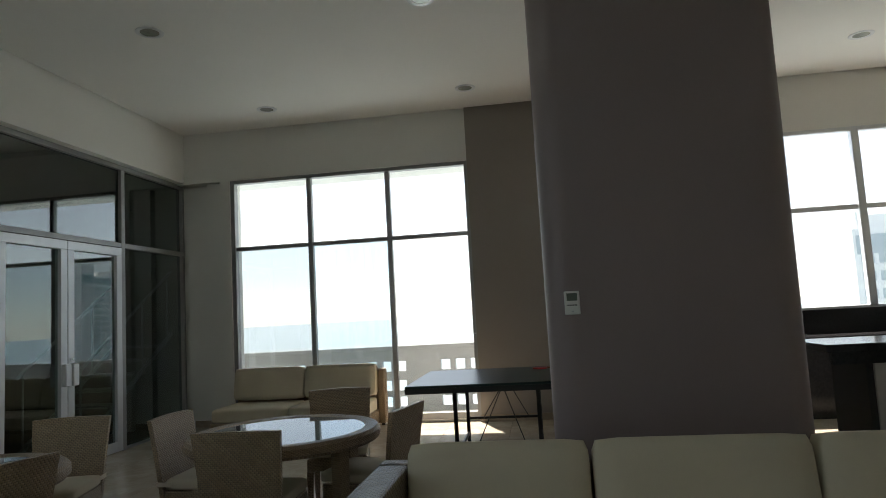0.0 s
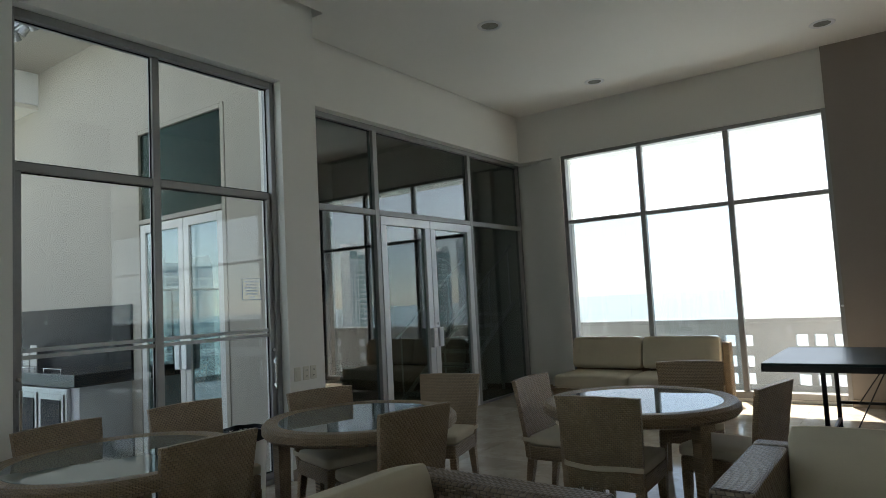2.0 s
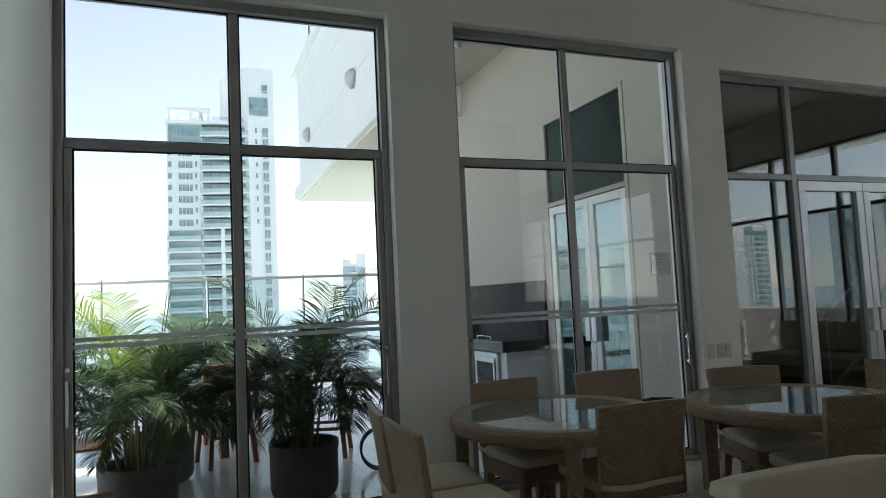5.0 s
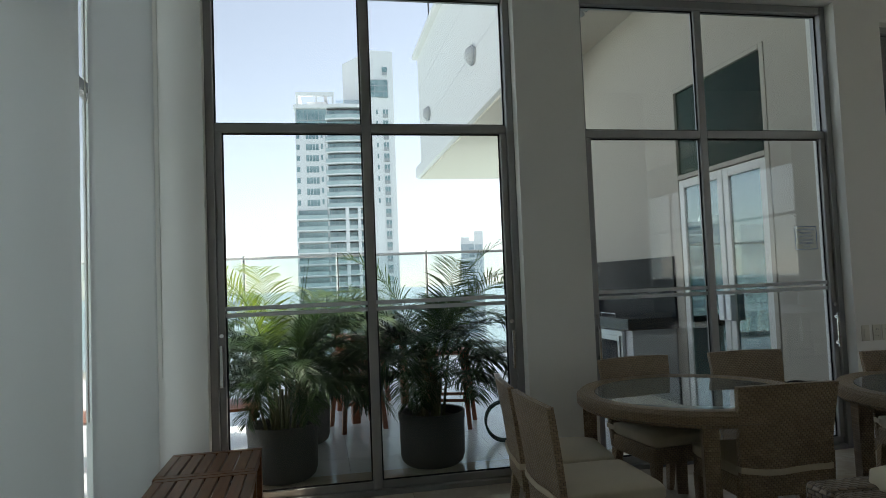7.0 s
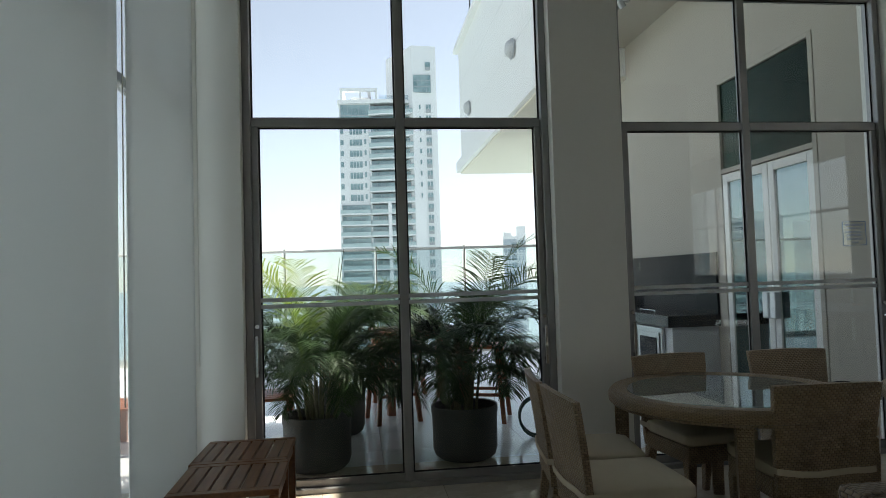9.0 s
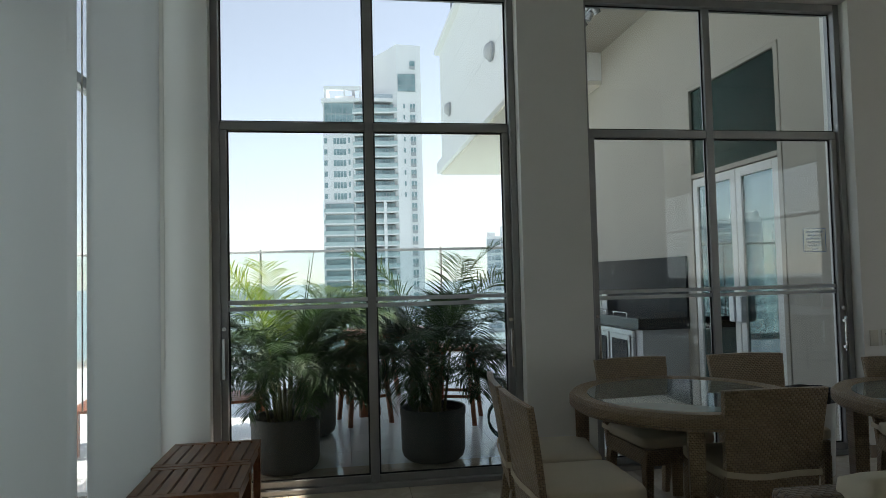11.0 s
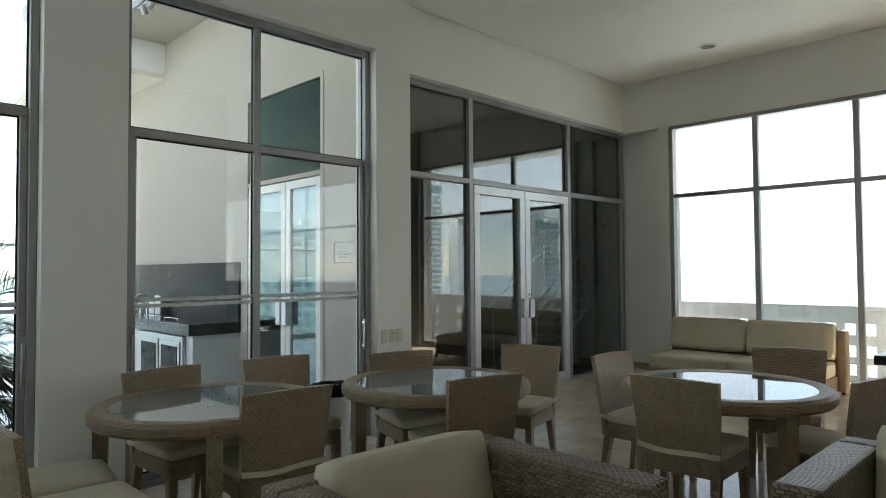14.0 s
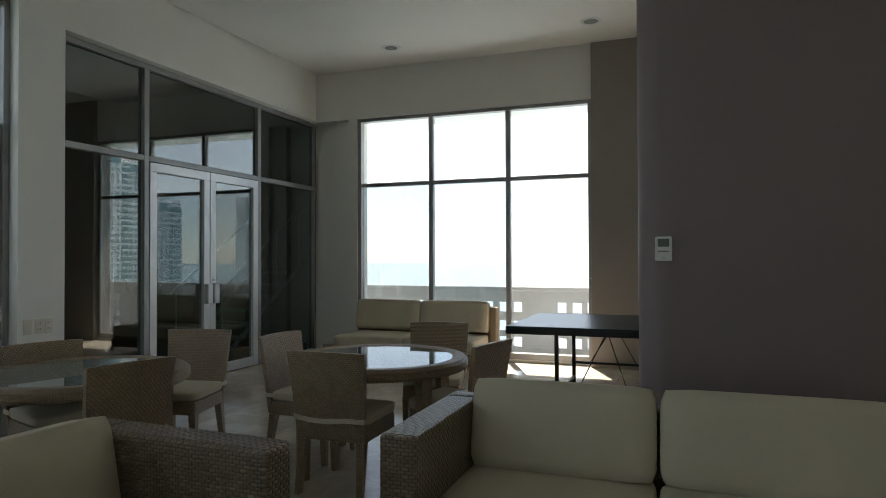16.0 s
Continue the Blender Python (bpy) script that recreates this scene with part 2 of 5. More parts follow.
M_STEM = plain("palm stem", (0.16, 0.17, 0.07), (0.11, 0.10, 0.05), 0.6, scale=14, fine=60, bump=0.2)
M_TEAK = timber("oiled reddish teak", (0.16, 0.065, 0.028), (0.27, 0.12, 0.05), 0.3)
M_REDWOOD = timber("red stained wood", (0.20, 0.06, 0.025), (0.30, 0.10, 0.04), 0.45)
M_PPTOP = plain("dark green table paint", (0.012, 0.035, 0.032), (0.010, 0.030, 0.028), 0.32, bump=0.02)
M_BLACK = plain("black lacquered steel", (0.02, 0.022, 0.022), None, 0.4)
M_GRANITE = plain("black polished granite", (0.018, 0.018, 0.02), (0.03, 0.03, 0.032), 0.18, scale=40, fine=200, bump=0.01, spec=0.3)
M_STEEL = plain("brushed steel", (0.5, 0.5, 0.5), (0.42, 0.42, 0.42), 0.28, metal=1.0, scale=8)
M_PANEL = plain("pale grey panel", (0.55, 0.55, 0.54), (0.5, 0.5, 0.5), 0.4)
M_PLASTIC = plain("off white plastic", (0.76, 0.75, 0.70), (0.72, 0.71, 0.66), 0.4, bump=0.01)
M_SCREEN = plain("grey green display", (0.16, 0.19, 0.15), None, 0.25, bump=0.0)
M_BEIGE = plain("switch plate beige", (0.72, 0.69, 0.59), None, 0.4, bump=0.01)
M_BLUE = plain("blue print", (0.10, 0.19, 0.38), None, 0.6, bump=0.0)
M_FROST = plain("frosted band film", (0.70, 0.74, 0.75), None, 0.6, bump=0.0)
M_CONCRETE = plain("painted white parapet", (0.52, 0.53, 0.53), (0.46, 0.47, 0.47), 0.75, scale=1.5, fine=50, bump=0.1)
M_STUCCO = plain("white exterior render", (0.86, 0.855, 0.83), (0.82, 0.81, 0.78), 0.8, scale=0.5, fine=60, bump=0.15)
M_SAND = plain("beige exterior render", (0.45, 0.41, 0.345), (0.41, 0.37, 0.31), 0.8, scale=0.6, fine=60, bump=0.15)
M_SOFFIT = plain("cream soffit paint", (0.78, 0.72, 0.62), (0.74, 0.68, 0.58), 0.8, scale=0.6, fine=60, bump=0.1)
M_TOWER = plain("white tower paint", (0.86, 0.86, 0.85), (0.80, 0.80, 0.80), 0.7, scale=0.1, fine=2, bump=0.0)
M_TOWERGLASS = plain("blue green tower glass", (0.12, 0.22, 0.24), (0.36, 0.50, 0.51), 0.12, scale=0.5, bump=0.0, spec=0.9)
M_TOWERRAIL = plain("grey green balcony glass", (0.40, 0.52, 0.52), (0.52, 0.62, 0.62), 0.15, scale=0.5, bump=0.0)
M_GRILLE = plain("pale grey louvre", (0.42, 0.44, 0.45), (0.36, 0.38, 0.39), 0.6, bump=0.0)
# the lobby's lack of light is put into this near-black colour
M_DIM_ROOM = plain("lobby surface coloured as unlit", (0.075, 0.08, 0.075), (0.06, 0.066, 0.062), 0.7)
M_LAMPGLASS = plain("lamp reflector", (0.5, 0.5, 0.46), (0.38, 0.38, 0.34), 0.25, metal=0.5, scale=20)
M_RED = plain("red rubber", (0.45, 0.04, 0.03), None, 0.5)
M_HOSE = plain("dark green rubber hose", (0.02, 0.07, 0.05), None, 0.4, bump=0.02)
M_BAG = plain("black plastic bag", (0.02, 0.02, 0.022), None, 0.25, scale=20, fine=40, bump=0.5)


def sea_material():
    m, n, l, p = nodes_of("sea water")
    tc, no = n.new("ShaderNodeTexCoord"), n.new("ShaderNodeTexNoise")
    no.inputs["Scale"].default_value, no.inputs["Detail"].default_value = 0.02, 6
    l.new(tc.outputs["Object"], no.inputs["Vector"])
    r = ramp(n, (0.25, 0.315, 0.325), (0.31, 0.375, 0.385))
    l.new(no.outputs["Fac"], r.inputs["Fac"])
    l.new(r.outputs["Color"], p.inputs["Base Color"])
    p.inputs["Roughness"].default_value = 0.35
    return m


def blind_material():
    m, n, l, p = nodes_of("white roller blind cloth")
    out = n["Material Output"]
    p.inputs["Base Color"].default_value = (0.82, 0.82, 0.80, 1)
    p.inputs["Roughness"].default_value = 0.85
    tc, no = n.new("ShaderNodeTexCoord"), n.new("ShaderNodeTexNoise")
    no.inputs["Scale"].default_value = 400
    l.new(tc.outputs["Object"], no.inputs["Vector"])
    bp = n.new("ShaderNodeBump")
    bp.inputs["Strength"].default_value, bp.inputs["Distance"].default_value = 0.1, 0.002
    l.new(no.outputs["Fac"], bp.inputs["Height"])
    l.new(bp.outputs["Normal"], p.inputs["Normal"])
    tl, mix = n.new("ShaderNodeBsdfTranslucent"), n.new("ShaderNodeMixShader")
    tl.inputs["Color"].default_value = (0.74, 0.74, 0.73, 1)
    mix.inputs["Fac"].default_value = 0.58
    l.new(p.outputs["BSDF"], mix.inputs[1])
    l.new(tl.outputs["BSDF"], mix.inputs[2])
    l.new(mix.outputs["Shader"], out.inputs["Surface"])
    return m


M_SEA, M_BLIND = sea_material(), blind_material()
M_SPLASH = plain("dark matt tile", (0.02, 0.023, 0.026), (0.014, 0.016, 0.018), 0.25, scale=5, fine=80, bump=0.005, spec=0.05)

# ---- shape helpers ----


def box(bm, x0, x1, y0, y1, z0, z1, bevel=0.0, seg=1):
    g = bmesh.new() if bevel else bm
    vs = [g.verts.new((x, y, z)) for z in (z0, z1) for y in (y0, y1) for x in (x0, x1)]
    for f in ((0, 2, 3, 1), (4, 5, 7, 6), (0, 1, 5, 4), (2, 6, 7, 3), (0, 4, 6, 2), (1, 3, 7, 5)):
        g.faces.new([vs[i] for i in f])
    if bevel:
        bmesh.ops.bevel(g, geom=g.edges[:], offset=bevel, segments=seg, affect="EDGES", profile=0.5)
        join(bm, g)
    return bm


def join(bm, g):
    me = bpy.data.meshes.new("tmp")
    g.to_mesh(me)
    g.free()
    bm.from_mesh(me)
    bpy.data.meshes.remove(me)


def rod(bm, a, b, r0, r1=None, n=10):
    """A round bar from a to b."""
    a, b = Vector(a), Vector(b)
    r1 = r0 if r1 is None else r1
    q = (b - a).to_track_quat("Z", "Y").to_matrix()
    rings = []
    for c, r in ((a, r0), (b, r1)):
        rings.append([bm.verts.new(c + q @ Vector((r * math.cos(2 * math.pi * i / n), r * math.sin(2 * math.pi * i / n), 0))) for i in range(n)])
    for i in range(n):
        bm.faces.new((rings[0][i], rings[0][(i + 1) % n], rings[1][(i + 1) % n], rings[1][i]))
    bm.faces.new(rings[0][::-1])
    bm.faces.new(rings[1])
    return bm


def lathe(bm, profile, n=32, cx=0.0, cy=0.0, closed=False):
    """Turns a profile of (radius, height) round the z axis."""
    rings = [[bm.verts.new((cx + r * math.cos(2 * math.pi * i / n), cy + r * math.sin(2 * math.pi * i / n), z)) for i in range(n)] for r, z in profile]
    if closed:
        rings.append(rings[0])
    for a, b in zip(rings, rings[1:]):
        for i in range(n):
            bm.faces.new((a[i], a[(i + 1) % n], b[(i + 1) % n], b[i]))
    if not closed:
        bm.faces.new(rings[0][::-1])
        bm.faces.new(rings[-1])
    return bm


def pad(bm, w, d, h, m=None, puff=0.3, cuts=7):
    """A stuffed cushion w by d by h, resting on z = 0."""
    g = bmesh.new()
    bmesh.ops.create_cube(g, size=2)
    bmesh.ops.subdivide_edges(g, edges=g.edges[:], cuts=cuts, use_grid_fill=True)
    for v in g.verts:
        x, y, z = v.co
        e = max(abs(x), abs(y))
        round_off = 1 - 0.045 * (min(abs(x), abs(y)) ** 8)
        side = 1 - 0.03 * abs(z) ** 6
        z *= 1 - puff * e ** 9
        z += 0.02 * math.sin(3 * x + 1) * math.cos(2.3 * y) * (1 - e ** 2)
        v.co = (x * w / 2 * round_off * side, y * d / 2 * round_off * side, (z + 1) * h / 2)
        if m is not None:
            v.co = m @ v.co
    for f in g.faces:
        f.smooth = True
    join(bm, g)
    return bm


def part(name, bm, material, parent=None, label="", smooth=False):
    bmesh.ops.recalc_face_normals(bm, faces=bm.faces[:])
    me = bpy.data.meshes.new(name)
    bm.to_mesh(me)
    bm.free()
    if smooth:
        me.polygons.foreach_set("use_smooth", [True] * len(me.polygons))
        me.set_sharp_from_angle(angle=radians(35))
    me.materials.append(material)
    ob = new(name, me)
    if parent is not None:
        ob.parent = parent
    if label:
        tagged(ob, label)
    return ob


def bx(name, dims, material, parent=None, label="", bevel=0.0, seg=1):
    return part(name, box(bmesh.new(), *dims, bevel=bevel, seg=seg), material, parent, label)


def thing(name, label, category, group="", m=None, kind=""):
    e = new(name)
    e.empty_display_size = 0.1
    if m is not None:
        e.matrix_basis = m
    return tagged(e, label, category, group, kind)


def structure(name, bm, material, label, category):
    return tagged(part(name, bm, material), label, category, kind="structure")


# ---- the room ----
GA, WA = -3.952, -3.80      # glass and face of the long west wall
GB, WB = -4.37, -4.22     # glass and face of its set-back stretch
YF, YG = 9.67, 9.75         # face and glass of the far wall
YS = -0.42                  # face of the wall with the blinds
ZC, ZT, ZM = 4.205, 3.47, 2.475   # ceiling, head of the glazing, its transom
XE = 9.6

bm = bmesh.new()
box(bm, -4.48, XE + 0.3, -0.75, 10.0, -0.30, -0.02)
floor = structure("floor", bm, M_JOINT, "polished cream travertine tile floor with faint joints", "floor")

bm = bmesh.new()
box(bm, WA + 0.11, XE + 0.3, -0.75, YF - 0.035, ZC, ZC + 0.12)
box(bm, WB + 0.035, WA + 0.11, 5.07, YF - 0.035, ZC, ZC + 0.12)
box(bm, WA - 0.3, WA + 0.11, -1.0, 5.07, ZC + 0.10, ZC + 0.2)
box(bm, -4.9, XE + 0.3, -1.2, 10.2, ZC + 0.2, ZC + 0.45)
structure("ceiling", bm, M_CEIL, "white painted plaster ceiling with a shadow gap at the wall", "ceiling")

bm = bmesh.new()
for y0, y1 in ((-0.80, -0.095), (2.0, 2.50), (4.62, 5.03)):
    box(bm, WA - 0.30, WA, y0, y1, -0.02, ZT)
box(bm, WA - 0.30, WA, -0.80, 5.03, ZT, ZC + 0.1)
box(bm, WA - 0.55, WA - 0.301, 4.72, 5.029, -0.02, ZC + 0.1)
structure("wall_west", bm, M_WALL, "white painted wall with two tall glazed openings", "wall")

bm = bmesh.new()
box(bm, WB - 0.26, WB, 5.03, 10.0, ZT + 0.04, ZC + 0.1)
structure("wall_west_recess", bm, M_WALL, "white painted bulkhead over the tinted glass partition", "wall")

bm = bmesh.new()
box(bm, WB - 0.26, -0.08, YF, YF + 0.30, ZT + 0.02, ZC + 0.1)
box(bm, WB - 0.26, -3.92, YF + 0.22, YF + 0.34, -0.02, ZT + 0.02)
box(bm, -3.92, -3.50, YF + 0.10, YF + 0.30, -0.02, ZT + 0.02)
box(bm, -3.66, -3.52, YF, YF + 0.10, -0.02, ZT + 0.02)
box(bm, -3.52, -0.08, YF + 0.02, YF + 0.30, -0.02, 0.04)
structure("wall_north", bm, M_WALL, "white painted wall above a wide balcony window", "wall")

bm = bmesh.new()
box(bm, -0.08, 2.50, 9.60, 9.95, -0.02, ZC + 0.1)
structure("wall_taupe", bm, M_TAUPE, "taupe painted wall beside the balcony window", "wall")

bm = bmesh.new()
box(bm, 2.50, XE, YF, YF + 0.30, -0.02, 1.20)
box(bm, 2.50, XE, YF, YF + 0.30, ZT + 0.02, ZC + 0.1)
structure("wall_north_kitchen", bm, M_WALL, "white painted wall round the kitchen window", "wall")

bm = bmesh.new()
box(bm, XE, XE + 0.3, -0.75, 10.0, -0.02, ZC + 0.1)
structure("wall_east", bm, M_WALL, "plain white painted wall", "wall")

bm = bmesh.new()
box(bm, -3.80, -3.74, YS - 0.30, YS, -0.02, ZC + 0.1)
box(bm, 1.2, XE, YS - 0.30, YS, -0.02, ZC + 0.1)
box(bm, -3.74, 1.2, YS - 0.30, YS, 3.75, ZC + 0.1)
structure("wall_south", bm, M_WALL, "white painted wall with a window behind roller blinds", "wall")

bm = bmesh.new()
for y0, y1 in ((-0.42, -0.095), (2.0, 2.50), (4.62, 5.042)):
    box(bm, WA + 0.001, WA + 0.013, y0, y1, 0, 0.09)
box(bm, -0.092, 2.50, 9.588, 9.599, 0, 0.09)
box(bm, WB, -3.92, YF + 0.205, YF + 0.219, 0, 0.09)
box(bm, -3.92, -3.66, YF + 0.085, YF + 0.099, 0, 0.09)
structure("baseboard", bm, M_BASE, "beige stone skirting along the walls", "skirting")


def rounded_column():
    """Broad pillar with rounded vertical corners."""
    bm = bmesh.new()
    x0, x1, y0, y1, r, n = 0.80, 2.24, 4.83, 5.70, 0.16, 8
    ring = []
    for cx, cy, a0 in ((x1 - r, y0 + r, -90), (x1 - r, y1 - r, 0), (x0 + r, y1 - r, 90), (x0 + r, y0 + r, 180)):
        for i in range(n + 1):
            a = radians(a0 + 90 * i / n)
            ring.append((cx + r * math.cos(a), cy + r * math.sin(a)))
    lo, hi = [bm.verts.new((x, y, -0.02)) for x, y in ring], [bm.verts.new((x, y, ZC + 0.05)) for x, y in ring]
    for i in range(len(ring)):
        f = bm.faces.new((lo[i], lo[(i + 1) % len(ring)], hi[(i + 1) % len(ring)], hi[i]))
        f.smooth = True
    bm.faces.new(hi)
    ob = part("column", bm, M_COLUMN, smooth=True)
    return tagged(ob, "broad grey mauve painted pillar with rounded corners", "pillar", kind="structure")


rounded_column()

# ---- glazing ----


def bars(name, owner, material, dims, label=""):
    return [bx(name, d, material, owner, label, bevel=0.004) for d in dims]


def pane(owner, dims, material=None):
    p = bx("pane", dims, material or M_GLASS, owner)
    p.visible_shadow = False
    return p


def gaskets(owner, x, y0, y1, z0, z1, w=0.011):
    """Black rubber beads round a pane that lies in the plane x."""
    for dims in ((y0, y1, z1 - w, z1), (y0, y1, z0, z0 + w), (y0, y0 + w, z0 + w, z1 - w), (y1 - w, y1, z0 + w, z1 - w)):
        bx("gasket", (x + 0.0045, x + 0.0055, *dims), M_GASKET, owner, "black rubber bead")


def sliding_window(name, x, y0, ym, y1, z1, zm, label, lower=None):
    """Two-bay sliding glass door with fixed lights above, in the plane x."""
    w = thing(name, label, "window", kind="structure")
    t = 0.03
    bars("window_frame", w, M_ALU, ((x - 0.05, x + 0.06, y0, y0 + 0.05, 0, z1), (x - 0.05, x + 0.06, y1 - 0.05, y1, 0, z1),
         (x - 0.05, x + 0.06, y0 + 0.05, y1 - 0.05, z1 - 0.06, z1), (x - 0.05, x + 0.06, y0 + 0.05, y1 - 0.05, 0, 0.035)))
    bars("mullion", w, M_ALU, ((x - t, x + t, ym - 0.03, ym + 0.03, 0.035, z1 - 0.06),))
    for a, b in ((y0 + 0.05, ym - 0.03), (ym + 0.03, y1 - 0.05)):
        bars("transom", w, M_ALU, ((x - t, x + t, a, b, zm - 0.03, zm + 0.03),))
        bars("rail", w, M_ALU, ((x - 0.02, x + 0.02, a, b, 0.035, 0.085),))
        pane(w, (x - 0.004, x + 0.004, a, b, 0.085, zm - 0.03), lower)
        pane(w, (x - 0.004, x + 0.004, a, b, zm + 0.03, z1 - 0.06))
        left, right = (a + 0.045, b) if a == y0 + 0.05 else (a, b - 0.045)
        gaskets(w, x, left, right, 0.085, zm - 0.03)
        gaskets(w, x, a, b, zm + 0.03, z1 - 0.06)
        for s0, s1 in ((1.225, 1.252), (1.268, 1.295)):
            bx("frosted_band", (x + 0.006, x + 0.0085, a, b, s0, s1), M_FROST, w, "thin frosted film band")
    for y, s in ((y0 + 0.05, 1), (y1 - 0.05, -1)):
        bars("stile", w, M_ALU, ((x - 0.02, x + 0.035, min(y, y + s * 0.045), max(y, y + s * 0.045), 0.085, zm - 0.03),))
        h = bmesh.new()
        yy = y + s * 0.022
        box(h, x + 0.036, x + 0.075, yy - 0.011, yy + 0.011, 0.80, 0.83, 0.003)
        box(h, x + 0.036, x + 0.075, yy - 0.011, yy + 0.011, 1.00, 1.03, 0.003)
        box(h, x + 0.062, x + 0.078, yy - 0.011, yy + 0.011, 0.78, 1.05, 0.004)
        part("door_handle", h, M_CHROME, w, "polished steel pull handle")
        part("lock", rod(bmesh.new(), (x + 0.034, yy, 1.11), (x + 0.046, yy, 1.11), 0.014), M_CHROME, w, "round steel lock")
    return w


sliding_window("window_1", GA, -0.095, 0.955, 2.0, ZT, ZM, "aluminium sliding glass door to the planted terrace")
w2 = sliding_window("window_2", GA, 2.50, 3.515, 4.62, ZT, ZM - 0.03, "aluminium sliding glass door facing the outdoor kitchen", M_SHINYGLASS)


def partition():
    w = thing("window_3", "dark tinted glass partition with aluminium framing", "window", kind="structure")
    x, y0, ya, yb, y1, z1, zm = GB, 5.06, 6.44, 8.405, 9.84, ZT + 0.04, ZM + 0.02
    bars("window_frame", w, M_ALU, ((x - 0.05, x + 0.05, y0, y0 + 0.05, 0, z1), (x - 0.05, x + 0.05, y1 - 0.06, y1, 0, z1),
         (x - 0.05, x + 0.05, y0 + 0.05, y1 - 0.06, z1 - 0.06, z1)))
    for y in (ya, yb):
        bars("mullion", w, M_ALU, ((x - 0.04, x + 0.05, y - 0.035, y + 0.035, 0, z1 - 0.06),))
    for a, b in ((y0 + 0.05, ya - 0.035), (ya + 0.035, yb - 0.035), (yb + 0.035, y1 - 0.06)):
        bars("transom", w, M_ALU, ((x - 0.04, x + 0.05, a, b, zm - 0.03, zm + 0.03),))
        pane(w, (x - 0.004, x + 0.004, a, b, zm + 0.03, z1 - 0.06), M_TINT)
        gaskets(w, x, a, b, zm + 0.03, z1 - 0.06)
    for a, b in ((y0 + 0.05, ya - 0.035), (yb + 0.035, y1 - 0.06)):
        pane(w, (x - 0.004, x + 0.004, a, b, 0.03, zm - 0.03), M_TINT)
        bars("rail", w, M_ALU, ((x - 0.03, x + 0.03, a, b, 0, 0.03),))
    d = thing("door_1", "closed double glass door in pale aluminium frames", "door", kind="structure")
    mid = (ya + yb) / 2
    for a, b in ((ya + 0.04, mid - 0.004), (mid + 0.004, yb - 0.04)):
        lf = bx("door_leaf", (x - 0.02, x + 0.055, a, b, 2.36, zm - 0.035), M_WHITEALU, d, bevel=0.004)
        for dims in ((x - 0.02, x + 0.055, a, a + 0.10, 0.01, 2.36), (x - 0.02, x + 0.055, b - 0.10, b, 0.01, 2.36), (x - 0.02, x + 0.055, a + 0.10, b - 0.10, 0.01, 0.12)):
            bx("leaf_frame", dims, M_WHITEALU, d, bevel=0.004)
        pane(d, (x + 0.01, x + 0.018, a + 0.10, b - 0.10, 0.12, 2.36), M_TINT)
    for y in (mid - 0.06, mid + 0.06):
        bx("door_handle", (x + 0.056, x + 0.115, y - 0.045, y + 0.045, 0.88, 1.12), M_WHITEALU, d, "flat satin metal pull plate", bevel=0.008)
    part("lock", rod(bmesh.new(), (x + 0.055, mid + 0.05, 1.165), (x + 0.07, mid + 0.05, 1.165), 0.016), M_CHROME, d, "round steel lock")


partition()


def balcony_window():
    w = thing("window_4", "wide six-light aluminium window to the balcony", "window", kind="structure")
    xs, y, z1, zm = (-3.52, -2.356, -1.22, -0.085), YG, ZT + 0.02, ZM + 0.025
    bars("window_frame", w, M_ALU, ((xs[0], xs[0] + 0.06, y - 0.06, y + 0.05, 0.04, z1), (xs[3] - 0.05, xs[3], y - 0.06, y + 0.05, 0.04, z1),
         (xs[0] + 0.06, xs[3] - 0.05, y - 0.06, y + 0.05, z1 - 0.05, z1), (xs[0] + 0.06, xs[3] - 0.05, y - 0.06, y + 0.05, 0.04, 0.12)))
    for x in xs[1:3]:
        bars("mullion", w, M_ALU, ((x - 0.033, x + 0.033, y - 0.04, y + 0.04, 0.12, z1 - 0.05),))
    ins = (xs[0] + 0.06, xs[1] - 0.033), (xs[1] + 0.033, xs[2] - 0.033), (xs[2] + 0.033, xs[3] - 0.05)
    for a, b in ins:
        bars("transom", w, M_ALU, ((a, b, y - 0.035, y + 0.035, zm - 0.028, zm + 0.028),))
        pane(w, (a, b, y - 0.004, y + 0.004, zm + 0.028, z1 - 0.05), M_CLEAR)
        pane(w, (a, b, y - 0.004, y + 0.004, 0.12, zm - 0.028), M_FILMGLASS if a < -3 else (M_SHADED if a < -2 else M_CLEAR))
    part("lock", rod(bmesh.new(), (xs[3] - 0.02, y - 0.075, 1.15), (xs[3] - 0.02, y - 0.06, 1.15), 0.014), M_CHROME, w)


balcony_window()


def kitchen_window():
    w = thing("window_5", "aluminium kitchen window above a dark worktop", "window", kind="structure")
    xs, y, z0, z1, zm = (2.52, 4.83, 7.1, 9.4), YG - 0.03, 1.20, ZT + 0.02, ZM
    bars("window_frame", w, M_WHITEALU, ((xs[0], xs[0] + 0.05, y - 0.05, y + 0.05, z0, z1), (xs[-1] - 0.05, xs[-1], y - 0.05, y + 0.05, z0, z1),
         (xs[0] + 0.05, xs[-1] - 0.05, y - 0.05, y + 0.05, z1 - 0.05, z1), (xs[0] + 0.05, xs[-1] - 0.05, y - 0.05, y + 0.05, z0, z0 + 0.05)))
    for x in xs[1:-1]:
        bars("mullion", w, M_WHITEALU, ((x - 0.045, x + 0.045, y - 0.045, y + 0.045, z0 + 0.05, z1 - 0.05),))
    for a, b in zip(xs, xs[1:]):
        a, b = a + 0.05, b - 0.05
        bars("transom", w, M_WHITEALU, ((a, b, y - 0.035, y + 0.035, zm - 0.03, zm + 0.03),))
        pane(w, (a, b, y - 0.004, y + 0.004, zm + 0.03, z1 - 0.05), M_CLEAR)
        pane(w, (a, b, y - 0.004, y + 0.004, z0 + 0.05, zm - 0.03), M_CLEAR)


kitchen_window()


